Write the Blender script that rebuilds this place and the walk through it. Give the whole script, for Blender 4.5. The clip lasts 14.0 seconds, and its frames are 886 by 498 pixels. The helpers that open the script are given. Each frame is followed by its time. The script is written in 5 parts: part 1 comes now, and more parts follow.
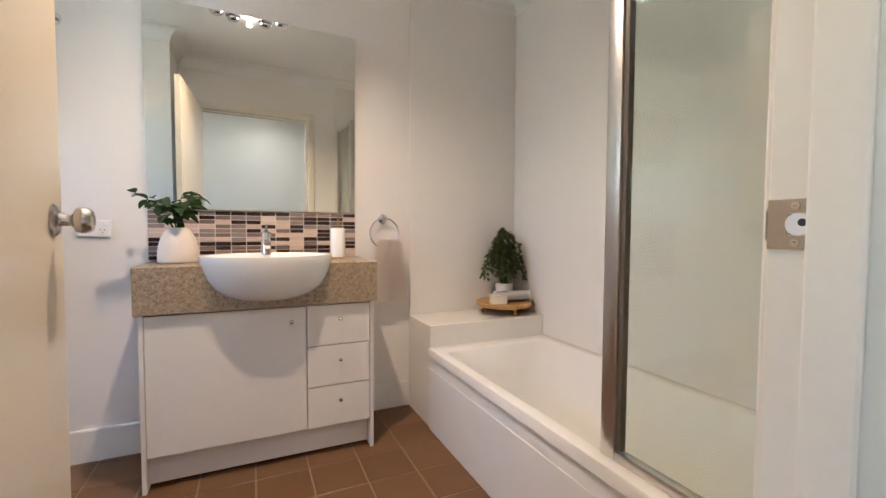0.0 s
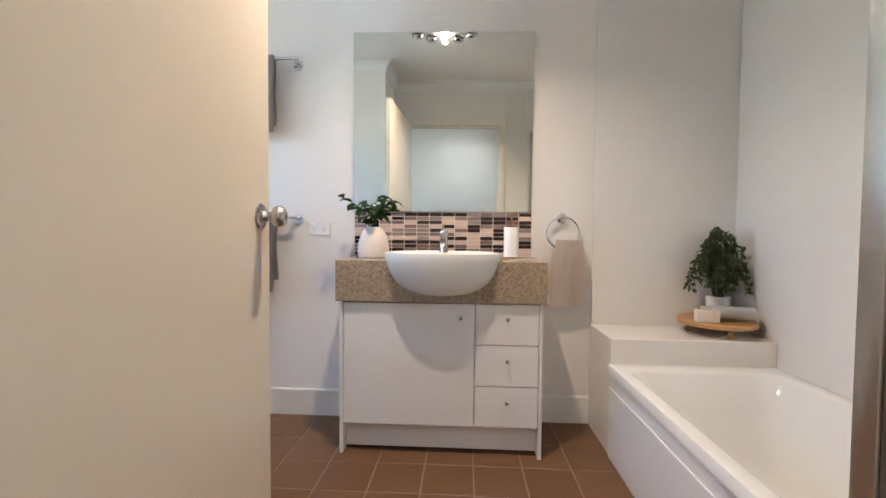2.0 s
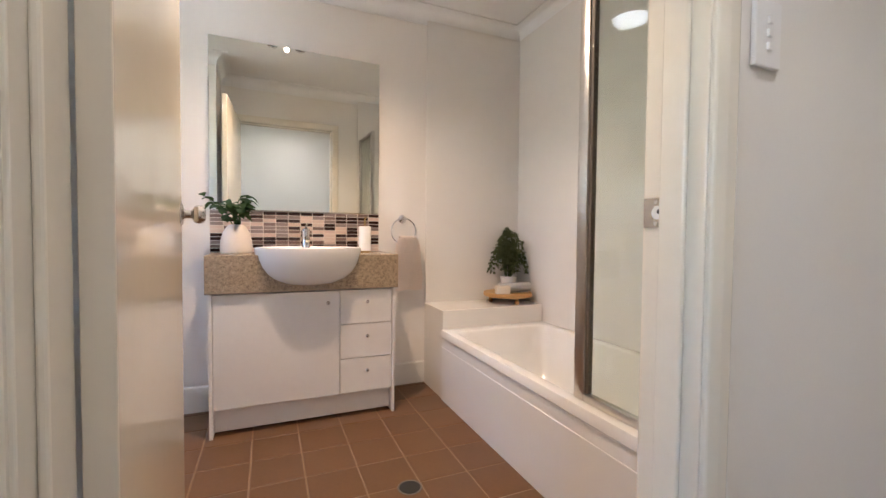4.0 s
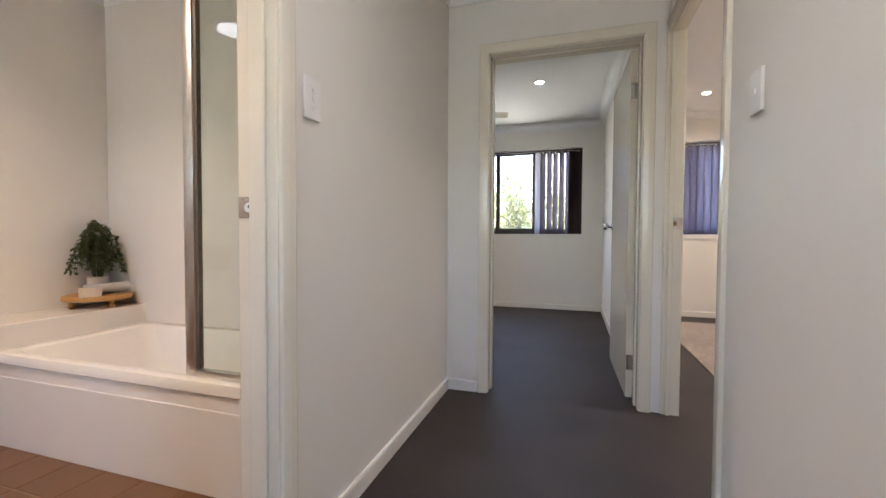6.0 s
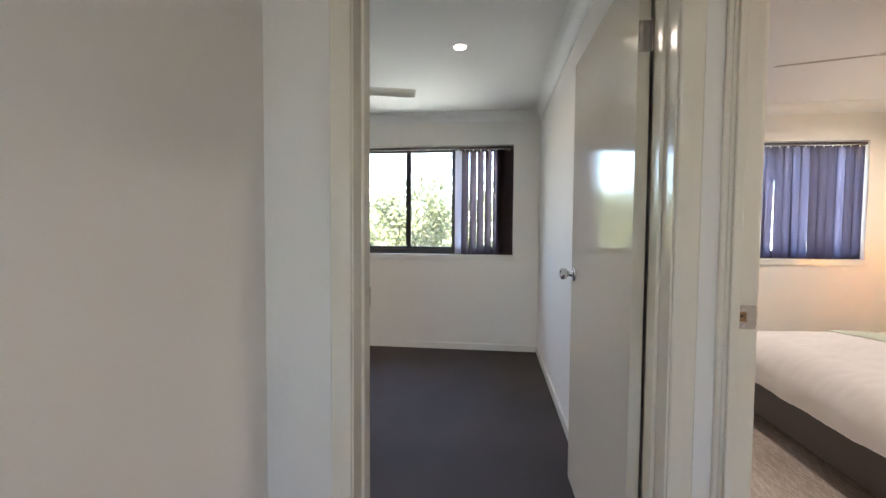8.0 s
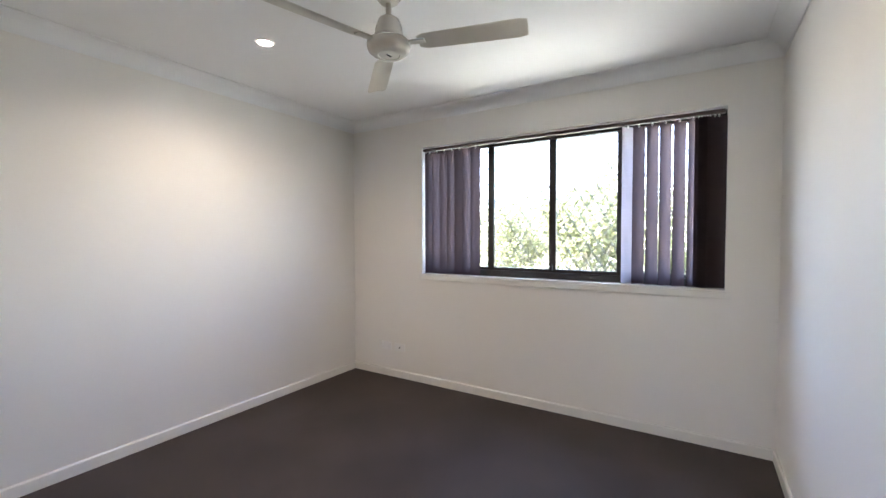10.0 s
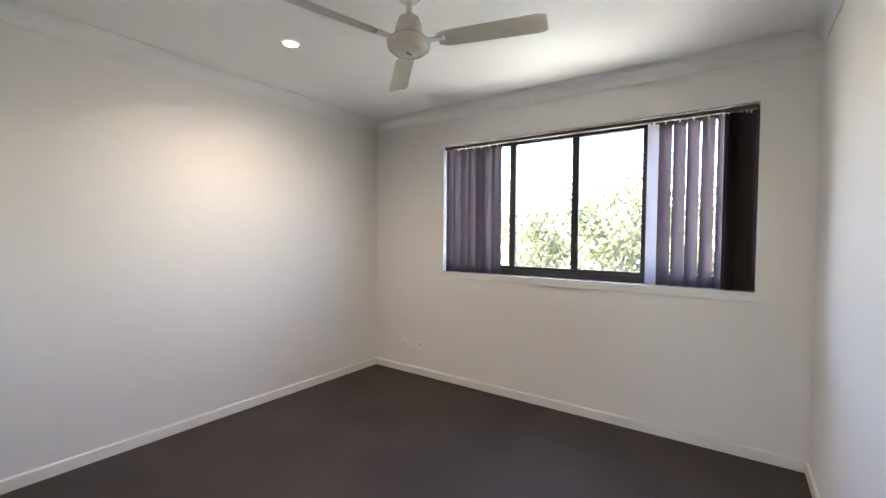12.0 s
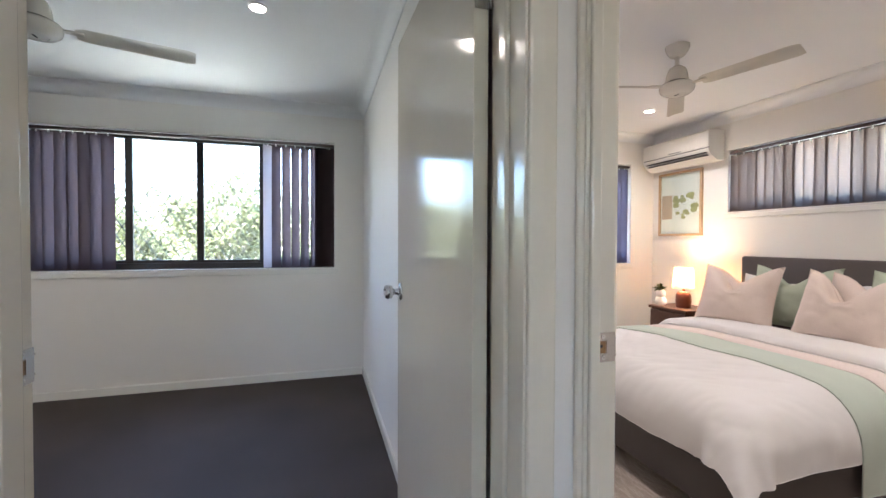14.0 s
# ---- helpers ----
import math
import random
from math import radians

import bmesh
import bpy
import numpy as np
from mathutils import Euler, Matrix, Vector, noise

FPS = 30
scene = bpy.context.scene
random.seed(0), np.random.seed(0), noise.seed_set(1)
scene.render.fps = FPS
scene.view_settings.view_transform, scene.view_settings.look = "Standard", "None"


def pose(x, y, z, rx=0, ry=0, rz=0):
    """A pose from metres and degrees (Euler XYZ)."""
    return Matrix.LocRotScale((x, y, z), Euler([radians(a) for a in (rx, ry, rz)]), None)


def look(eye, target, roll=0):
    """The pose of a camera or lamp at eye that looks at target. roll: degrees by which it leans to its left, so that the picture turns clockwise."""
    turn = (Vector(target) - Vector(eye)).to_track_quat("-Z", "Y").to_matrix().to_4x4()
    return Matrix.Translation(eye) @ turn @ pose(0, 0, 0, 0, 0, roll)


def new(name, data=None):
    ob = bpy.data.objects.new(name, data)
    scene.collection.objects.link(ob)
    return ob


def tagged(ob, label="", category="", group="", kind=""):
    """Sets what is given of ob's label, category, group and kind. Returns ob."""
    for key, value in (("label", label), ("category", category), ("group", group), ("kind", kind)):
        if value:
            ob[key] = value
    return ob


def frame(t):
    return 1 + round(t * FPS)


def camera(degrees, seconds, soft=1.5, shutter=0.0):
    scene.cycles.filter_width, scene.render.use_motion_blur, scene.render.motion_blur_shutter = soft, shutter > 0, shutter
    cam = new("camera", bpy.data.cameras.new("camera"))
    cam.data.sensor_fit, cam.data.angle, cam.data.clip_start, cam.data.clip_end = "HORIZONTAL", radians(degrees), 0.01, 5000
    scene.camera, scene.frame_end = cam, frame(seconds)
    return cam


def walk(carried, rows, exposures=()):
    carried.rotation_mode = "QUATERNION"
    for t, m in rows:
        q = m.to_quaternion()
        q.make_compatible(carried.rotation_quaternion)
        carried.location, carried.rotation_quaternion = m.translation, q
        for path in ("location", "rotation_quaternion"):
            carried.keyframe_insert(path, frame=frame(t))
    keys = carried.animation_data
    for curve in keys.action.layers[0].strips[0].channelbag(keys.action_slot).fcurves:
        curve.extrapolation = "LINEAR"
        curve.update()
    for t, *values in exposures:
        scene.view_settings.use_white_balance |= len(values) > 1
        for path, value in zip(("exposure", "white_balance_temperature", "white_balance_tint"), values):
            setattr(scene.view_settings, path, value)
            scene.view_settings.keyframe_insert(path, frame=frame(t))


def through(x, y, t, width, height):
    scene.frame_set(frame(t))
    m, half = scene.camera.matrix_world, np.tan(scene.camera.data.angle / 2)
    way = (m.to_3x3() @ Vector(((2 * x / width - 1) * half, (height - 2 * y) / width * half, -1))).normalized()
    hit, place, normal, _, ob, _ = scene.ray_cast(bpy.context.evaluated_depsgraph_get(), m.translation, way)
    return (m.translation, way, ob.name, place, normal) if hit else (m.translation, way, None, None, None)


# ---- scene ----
cam = camera(93.9, 14.0)
PATH = [
    (0, (0.295, 0.373, 1.019), (1.132, 2.187, 0.933), 0.3),
    (0.5, (0.394, 0.451, 0.997), (0.847, 2.398, 0.918), 0.2),
    (1, (0.437, 0.465, 0.991), (0.612, 2.456, 0.91), 0.3),
    (1.5, (0.46, 0.441, 0.99), (0.448, 2.44, 0.915), 0.4),
    (2, (0.458, 0.433, 0.994), (0.354, 2.429, 0.924), 0.5),
    (2.2, (0.448, 0.426, 0.998), (0.346, 2.422, 0.924), 0.6),
    (4.3, (0.085, -0.028, 0.97), (1.13, 1.676, 0.914), 0.7),
    (4.5, (0.036, -0.073, 0.945), (1.262, 1.507, 0.91), 0.7),
    (5, (-0.036, -0.129, 0.939), (1.537, 1.105, 0.889), 0.5),
    (5.5, (-0.102, -0.185, 0.971), (1.691, 0.7, 0.918), 0.4),
    (6, (-0.052, -0.204, 0.953), (1.856, 0.392, 0.894), 0.3),
    (6.5, (0.193, -0.173, 0.919), (2.154, 0.219, 0.855), 0.4),
    (7, (0.502, -0.154, 0.969), (2.484, 0.104, 0.893), 0.3),
    (7.5, (0.929, -0.126, 1.11), (2.918, 0.071, 1.037), 0.4),
    (8, (1.311, -0.104, 1.236), (3.295, 0.131, 1.151), 0.4),
    (8.5, (1.708, -0.152, 1.277), (3.673, 0.213, 1.2), 0.5),
    (9, (2.106, -0.191, 1.29), (4.017, 0.394, 1.225), 0.2),
    (9.2, (2.248, -0.186, 1.299), (4.125, 0.503, 1.236), -0.0),
    (11.3, (2.628, -0.17, 1.348), (4.138, 1.139, 1.282), 0.4),
    (11.5, (2.626, -0.184, 1.346), (4.154, 1.105, 1.281), 0.4),
    (12, (2.551, -0.21, 1.313), (4.185, 0.942, 1.253), 0.5),
    (12.5, (2.362, -0.249, 1.23), (4.163, 0.62, 1.193), 0.6),
    (13, (2.089, -0.261, 1.229), (4.037, 0.189, 1.197), 0.6),
    (13.5, (1.864, -0.241, 1.242), (3.863, -0.309, 1.212), 0.4),
    (14, (1.716, -0.186, 1.238), (3.633, -0.757, 1.201), 0.2),
]
walk(cam, [(t, look(eye, target, roll)) for t, eye, target, roll in PATH],
     [(0, 4.36, 6050, 15), (1.0, 4.38, 5700, 13), (2.2, 4.4, 5650, 12), (4.3, 4.46, 6300, 19), (6.0, 4.4, 6350, 19), (7.0, 4.35, 6200, 16), (8.5, 4.4, 6100, 17), (9.2, 4.66, 6050, 19), (11.3, 4.68, 6250, 21), (12.5, 4.66, 6300, 21), (13.2, 4.52, 6350, 22), (14, 4.42, 5700, 16)])

# ---- world and sun ----
world = bpy.data.worlds.new("sky")
scene.world = world
world.use_nodes = True
sky = world.node_tree.nodes.new("ShaderNodeTexSky")
sky.sky_type, sky.sun_disc, sky.dust_density = "NISHITA", False, 1.2
sky.sun_elevation, sky.sun_rotation = radians(52), radians(-9.5)
backing = world.node_tree.nodes["Background"]
backing.inputs["Strength"].default_value = 0.15
world.node_tree.links.new(sky.outputs[0], backing.inputs["Color"])
sun = new("sun", bpy.data.lights.new("sun", "SUN"))
sun.data.energy, sun.data.angle, sun.data.color = 5.0, radians(0.5), (1, 0.95, 0.88)
sun.matrix_world = look((0, 0, 0), (0.10, -0.60, -0.79))


def spot_lamp(name, eye, watts, colour, cone=160, size=0.035):
    lamp = new(name, bpy.data.lights.new(name, "SPOT"))
    lamp.data.energy, lamp.data.color, lamp.data.spot_size = watts, colour, radians(cone)
    lamp.data.spot_blend, lamp.data.shadow_soft_size = 1.0, size
    lamp.matrix_world = look(eye, (eye[0] + 0.001, eye[1], 0))
    return lamp


def bulb_lamp(name, eye, watts, colour, size=0.04):
    lamp = new(name, bpy.data.lights.new(name, "POINT"))
    lamp.data.energy, lamp.data.color, lamp.data.shadow_soft_size = watts, colour, size
    lamp.matrix_world = Matrix.Translation(eye)
    return lamp


WARM = (1.0, 0.74, 0.50)
# lamps of the rooms
HIGH = 2.45
for x, y, watts in ((4.055, 1.965, 3.2), (4.07, 0.12, 0.9)):
    spot_lamp("downlight_bedroom", (x, y, HIGH - 0.015), watts, (1, 0.84, 0.63))
# the pair at x 2.45 is unseen, added by symmetry to brighten the room
for x, y in ((4.86, -3.11), (4.86, -1.50), (2.45, -3.11), (2.45, -1.50)):
    spot_lamp("downlight_main_bedroom", (x, y, HIGH - 0.015), 3.4, (1, 0.87, 0.72))
spot_lamp("downlight_hall", (0.55, -0.07, HIGH - 0.015), 1.8, (1, 0.95, 0.88))
spot_lamp("heat_lamp_bulb", (0.33, 1.73, HIGH - 0.07), 5.7, WARM, 140, 0.016)
bulb_lamp("bedside_lamp_bulb", (4.92, -3.60, 0.92), 1.1, (1, 0.74, 0.46), 0.05)

# ---- materials ----


def material(name, colour, rough=0.5, metal=0.0, scale=30.0, vary=0.08, bump=0.1, second=None, per_piece=0.0, large=1.5, depth=0.002, **extra):
    """A surface with fine grain and broad uneven patches, at real size."""
    m = bpy.data.materials.new(name)
    m.use_nodes = True
    n, links = m.node_tree.nodes, m.node_tree.links
    b = n["Principled BSDF"]
    where = n.new("ShaderNodeTexCoord")
    fine, broad = n.new("ShaderNodeTexNoise"), n.new("ShaderNodeTexNoise")
    fine.inputs["Scale"].default_value, fine.inputs["Detail"].default_value = scale, 4
    broad.inputs["Scale"].default_value, broad.inputs["Detail"].default_value = large, 3
    for t in (fine, broad):
        links.new(where.outputs["Object"], t.inputs["Vector"])
    add = n.new("ShaderNodeMath")
    add.operation = "ADD"
    links.new(fine.outputs["Fac"], add.inputs[0])
    links.new(broad.outputs["Fac"], add.inputs[1])
    value = add.outputs[0]
    if per_piece:
        info = n.new("ShaderNodeObjectInfo")
        more = n.new("ShaderNodeMath")
        more.operation = "MULTIPLY_ADD"
        links.new(info.outputs["Random"], more.inputs[0])
        more.inputs[1].default_value = per_piece
        links.new(value, more.inputs[2])
        value = more.outputs[0]
    span = n.new("ShaderNodeMapRange")
    span.inputs["From Min"].default_value, span.inputs["From Max"].default_value = 0.6, 1.4 + per_piece
    links.new(value, span.inputs["Value"])
    mix = n.new("ShaderNodeMix")
    mix.data_type = "RGBA"
    links.new(span.outputs[0], mix.inputs["Factor"])
    low = [c * (1 - vary) for c in colour]
    high = second or [min(1, c * (1 + vary)) for c in colour]
    mix.inputs[6].default_value, mix.inputs[7].default_value = (*low, 1), (*high, 1)
    links.new(mix.outputs[2], b.inputs["Base Color"])
    b.inputs["Roughness"].default_value, b.inputs["Metallic"].default_value = rough, metal
    if bump:
        relief = n.new("ShaderNodeBump")
        relief.inputs["Strength"].default_value, relief.inputs["Distance"].default_value = bump, depth
        links.new(fine.outputs["Fac"], relief.inputs["Height"])
        links.new(relief.outputs[0], b.inputs["Normal"])
    for key, v in extra.items():
        b.inputs[key.replace("_", " ").title() if key != "ior" else "IOR"].default_value = v
    return m


def glowing(name, colour, strength):
    m = bpy.data.materials.new(name)
    m.use_nodes = True
    b = m.node_tree.nodes["Principled BSDF"]
    b.inputs["Base Color"].default_value = (*colour, 1)
    b.inputs["Emission Color"].default_value = (*colour, 1)
    b.inputs["Emission Strength"].default_value = strength
    return m


def clear_glass(name, tint=(0.96, 0.99, 0.97), rough=0.0):
    m = bpy.data.materials.new(name)
    m.use_nodes = True
    n, links = m.node_tree.nodes, m.node_tree.links
    n.remove(n["Principled BSDF"])
    clear, gloss, blend = n.new("ShaderNodeBsdfTransparent"), n.new("ShaderNodeBsdfGlossy"), n.new("ShaderNodeMixShader")
    facing, steep, edge = n.new("ShaderNodeLayerWeight"), n.new("ShaderNodeMath"), n.new("ShaderNodeMath")
    clear.inputs["Color"].default_value = (*tint, 1)
    gloss.inputs["Roughness"].default_value = rough
    facing.inputs["Blend"].default_value = 0.5
    steep.operation, edge.operation = "POWER", "MULTIPLY_ADD"
    steep.inputs[1].default_value, edge.inputs[1].default_value, edge.inputs[2].default_value = 4.5, 0.9, 0.05
    links.new(facing.outputs["Facing"], steep.inputs[0])
    links.new(steep.outputs[0], edge.inputs[0])
    links.new(edge.outputs[0], blend.inputs[0])
    links.new(clear.outputs[0], blend.inputs[1])
    links.new(gloss.outputs[0], blend.inputs[2])
    links.new(blend.outputs[0], n["Material Output"].inputs["Surface"])
    return m


WALL = material("wall_paint", (0.80, 0.778, 0.735), 0.55, scale=180, vary=0.015, bump=0.12, depth=0.0006)
BATH_WALL = material("bathroom_wall_paint", (0.80, 0.77, 0.73), 0.38, scale=160, vary=0.015, bump=0.06, depth=0.0005)
CEILING = material("ceiling_paint", (0.81, 0.815, 0.81), 0.7, scale=140, vary=0.012, bump=0.08, depth=0.0005)
GLOSS = material("gloss_enamel_trim", (0.79, 0.742, 0.635), 0.17, scale=60, vary=0.02, bump=0.0, depth=0.0006)
DOOR = material("gloss_enamel_door", (0.75, 0.69, 0.575), 0.09, scale=25, vary=0.015, bump=0.04, depth=0.0006, large=3)
SKIRT = material("skirting_enamel", (0.80, 0.785, 0.74), 0.25, scale=50, vary=0.02, bump=0.05, depth=0.0006)
CARPET = material("charcoal_carpet", (0.048, 0.037, 0.034), 0.6, scale=420, vary=0.45, bump=0.7, depth=0.003, large=2.2)
CARPET.node_tree.nodes["Principled BSDF"].inputs["Specular IOR Level"].default_value = 0.3
TILE = material("brown_floor_tile", (0.150, 0.072, 0.029), 0.34, scale=55, vary=0.18, bump=0.2, depth=0.001, per_piece=0.5, large=4)
GROUT = material("tan_grout", (0.30, 0.21, 0.14), 0.9, scale=200, vary=0.15, bump=0.3)
WHITE_TILE = material("white_wall_tile", (0.80, 0.78, 0.745), 0.14, scale=12, vary=0.015, bump=0.03)
ACRYLIC = material("white_bath_acrylic", (0.83, 0.82, 0.79), 0.10, scale=8, vary=0.012, bump=0.0)
CERAMIC = material("white_ceramic", (0.84, 0.83, 0.81), 0.08, scale=8, vary=0.012, bump=0.0)
LAMINATE = material("white_laminate", (0.80, 0.775, 0.74), 0.28, scale=40, vary=0.02, bump=0.03)
STONE = material("beige_speckled_stone", (0.30, 0.215, 0.135), 0.26, scale=240, vary=0.5, second=(0.53, 0.42, 0.295), bump=0.04, large=60)
CHROME = material("chrome", (0.72, 0.72, 0.73), 0.08, 1.0, scale=30, vary=0.03, bump=0.0)
NICKEL = material("satin_nickel", (0.56, 0.54, 0.52), 0.22, 1.0, scale=90, vary=0.06, bump=0.03)
ALUMINIUM = material("satin_aluminium", (0.62, 0.60, 0.57), 0.28, 1.0, scale=90, vary=0.05, bump=0.03)
RAIL_BROWN = material("brown_headrail_enamel", (0.060, 0.038, 0.034), 0.4, scale=60, vary=0.1, bump=0.03)
SEAL = material("grey_brown_seal", (0.15, 0.13, 0.11), 0.4, 0.4, scale=60, vary=0.1, bump=0.03)
BRONZE = material("dark_bronze_window_frame", (0.048, 0.046, 0.043), 0.4, 0.3, scale=60, vary=0.15, bump=0.05)
PLASTIC = material("white_plastic", (0.82, 0.81, 0.79), 0.3, scale=40, vary=0.01, bump=0.0)
SLOT = material("black_slot", (0.015, 0.015, 0.015), 0.6, scale=40, vary=0.2, bump=0.0)
GLASS = clear_glass("window_glass")
SCREEN_GLASS = clear_glass("shower_glass", (0.90, 0.935, 0.895), 0.0)
MIRROR = material("mirror_silver", (0.91, 0.94, 0.91), 0.01, 1.0, scale=2, vary=0.005, bump=0.0)



def cloth(name, colour, through, scale=300, vary=0.1, share=0.35, bump=0.3):
    """Woven fabric that lets some light through."""
    m = material(name, colour, 0.9, scale=scale, vary=vary, bump=bump, depth=0.001)
    n, links = m.node_tree.nodes, m.node_tree.links
    thin, blend = n.new("ShaderNodeBsdfTranslucent"), n.new("ShaderNodeMixShader")
    thin.inputs["Color"].default_value = (*through, 1)
    blend.inputs[0].default_value = share
    links.new(n["Principled BSDF"].outputs[0], blend.inputs[1])
    links.new(thin.outputs[0], blend.inputs[2])
    links.new(blend.outputs[0], n["Material Output"].inputs["Surface"])
    return m


VANE = cloth("aubergine_blind_fabric", (0.080, 0.054, 0.056), (0.20, 0.148, 0.155), share=0.42)
VANE_INDIGO = cloth("indigo_blind_fabric", (0.085, 0.068, 0.085), (0.27, 0.235, 0.33), share=0.45)
VANE_PALE = cloth("mauve_blind_fabric", (0.22, 0.175, 0.16), (0.36, 0.26, 0.20), share=0.42)
LEAF_DARK = cloth("dark_glossy_leaf", (0.020, 0.055, 0.016), (0.05, 0.12, 0.02), 40, 0.3, 0.2, 0.1)
LEAF_FERN = cloth("fern_leaf", (0.070, 0.092, 0.036), (0.12, 0.16, 0.05), 40, 0.4, 0.25, 0.1)
LEAF_TREE = cloth("tree_leaf", (0.075, 0.08, 0.038), (0.27, 0.28, 0.14), 3, 0.5, 0.5, 0.1)
LINEN = cloth("white_cotton", (0.71, 0.68, 0.66), (0.7, 0.65, 0.6), 500, 0.02, 0.06, 0.15)
BLUSH = cloth("blush_linen", (0.70, 0.585, 0.51), (0.6, 0.45, 0.38), 260, 0.12, 0.08, 0.5)
SAGE_PALE = cloth("pale_sage_cotton", (0.52, 0.575, 0.495), (0.4, 0.45, 0.38), 320, 0.06, 0.1, 0.4)
BLUSH_PALE = cloth("pale_blush_cotton", (0.74, 0.64, 0.585), (0.6, 0.5, 0.45), 90, 0.08, 0.08, 0.6)
# paler copy of VANE: the bright sky behind one vane put into its colour
VANE_LIT = cloth("backlit_vane_fabric", (0.40, 0.37, 0.40), (0.62, 0.57, 0.62), share=0.6)
SAGE = cloth("sage_cotton", (0.45, 0.50, 0.385), (0.38, 0.42, 0.32), 320, 0.08, 0.1, 0.4)
TOWEL_PINK = material("oatmeal_towel", (0.83, 0.735, 0.655), 0.95, scale=380, vary=0.2, bump=0.9, depth=0.003)
TOWEL_GREY = material("grey_towel", (0.34, 0.31, 0.30), 0.95, scale=380, vary=0.2, bump=0.9, depth=0.003)
TOWEL_WHITE = material("white_towel", (0.80, 0.78, 0.75), 0.95, scale=380, vary=0.06, bump=0.9, depth=0.003)
UPHOLSTERY = material("charcoal_upholstery", (0.085, 0.072, 0.068), 0.8, scale=420, vary=0.25, bump=0.5)
BLACK = material("black_stained_wood", (0.012, 0.011, 0.011), 0.45, scale=60, vary=0.3, bump=0.1)
BIRCH = material("honey_wood", (0.47, 0.27, 0.10), 0.45, scale=16, vary=0.18, bump=0.15)
OAK = material("pale_oak", (0.50, 0.34, 0.20), 0.5, scale=30, vary=0.15, bump=0.15)
WALNUT = material("dark_walnut", (0.10, 0.045, 0.025), 0.4, scale=30, vary=0.3, bump=0.1)
TERRACOTTA = material("red_brown_glaze", (0.20, 0.055, 0.03), 0.3, scale=20, vary=0.2, bump=0.05)
VASE = material("matt_cream_ceramic", (0.72, 0.66, 0.60), 0.75, scale=120, vary=0.04, bump=0.25)
SOAP = material("cream_soap", (0.74, 0.66, 0.56), 0.5, scale=30, vary=0.03, bump=0.05)
GOLD = material("brushed_brass", (0.60, 0.42, 0.18), 0.25, 1.0, scale=90, vary=0.06, bump=0.03)
FAN_PAINT = material("cream_fan_enamel", (0.68, 0.66, 0.60), 0.2, scale=30, vary=0.02, bump=0.02)
AC_PLASTIC = material("aged_white_plastic", (0.74, 0.71, 0.645), 0.35, scale=30, vary=0.02, bump=0.02)
PAPER = material("print_paper", (0.80, 0.79, 0.77), 0.8, scale=90, vary=0.03, bump=0.05)
PRINT_TAN = material("tan_print", (0.46, 0.33, 0.25), 0.8, scale=30, vary=0.2, bump=0.05)
PRINT_GREEN = material("olive_print", (0.38, 0.37, 0.18), 0.8, scale=30, vary=0.3, bump=0.05)
RUST = material("bare_mortise_timber", (0.36, 0.20, 0.09), 0.8, scale=60, vary=0.4, bump=0.3)
BARK = material("bark", (0.22, 0.19, 0.15), 0.9, scale=20, vary=0.4, bump=0.8, depth=0.02)
GRASS = material("dry_grass", (0.30, 0.29, 0.24), 0.95, scale=40, vary=0.4, bump=0.8, depth=0.02, large=0.2)
MOSAIC = [material("mosaic_" + n, c, 0.22, scale=50, vary=0.12, bump=0.06, per_piece=0.4) for n, c in
          (("umber", (0.030, 0.014, 0.012)), ("taupe", (0.22, 0.155, 0.135)), ("grey", (0.30, 0.245, 0.225)), ("blush", (0.70, 0.56, 0.48)))]
MOSAIC_GROUT = material("cream_grout", (0.78, 0.71, 0.63), 0.9, scale=200, vary=0.1, bump=0.2)
SHADE = cloth("cream_lampshade", (0.75, 0.66, 0.48), (0.9, 0.68, 0.38), 200, 0.05, 0.6, 0.2)


def woven(name, colour, dark):
    """A flat-woven rug with close ribs."""
    m = material(name, colour, 0.95, scale=160, vary=0.25, bump=0.6, depth=0.003, large=2.5)
    n, links = m.node_tree.nodes, m.node_tree.links
    rib, blend, where = n.new("ShaderNodeTexBrick"), n.new("ShaderNodeMix"), n.new("ShaderNodeTexCoord")
    blend.data_type, blend.blend_type = "RGBA", "MULTIPLY"
    for key, v in (("Scale", 1.0), ("Brick Width", 0.045), ("Row Height", 0.012), ("Mortar Size", 0.0016), ("Mortar Smooth", 0.6), ("Bias", 0.1)):
        rib.inputs[key].default_value = v
    for key, v in (("Color1", (1, 1, 1)), ("Color2", (0.72, 0.70, 0.68)), ("Mortar", dark)):
        rib.inputs[key].default_value = (*v, 1)
    links.new(where.outputs["Object"], rib.inputs["Vector"])
    was = n["Principled BSDF"].inputs["Base Color"].links[0].from_socket
    blend.inputs["Factor"].default_value = 1.0
    links.new(was, blend.inputs[6])
    links.new(rib.outputs["Color"], blend.inputs[7])
    links.new(blend.outputs[2], n["Principled BSDF"].inputs["Base Color"])
    return m


RUG = woven("ribbed_beige_wool", (0.46, 0.40, 0.355), (0.5, 0.47, 0.44))
SKYLIGHT = glowing("daylit_diffuser", (0.92, 0.97, 1.0), 0.35)
LAMP_GLOW = glowing("lit_lamp", (1.0, 0.88, 0.70), 4)

# ---- building helpers ----


def mesh_of(bm, name, mat, smooth=False):
    bmesh.ops.recalc_face_normals(bm, faces=bm.faces)
    me = bpy.data.meshes.new(name)
    bm.to_mesh(me)
    bm.free()
    for m in (mat if isinstance(mat, (list, tuple)) else [mat]):
        me.materials.append(m)
    if smooth:
        me.shade_smooth()
        me.set_sharp_from_angle(angle=radians(38))
    return me


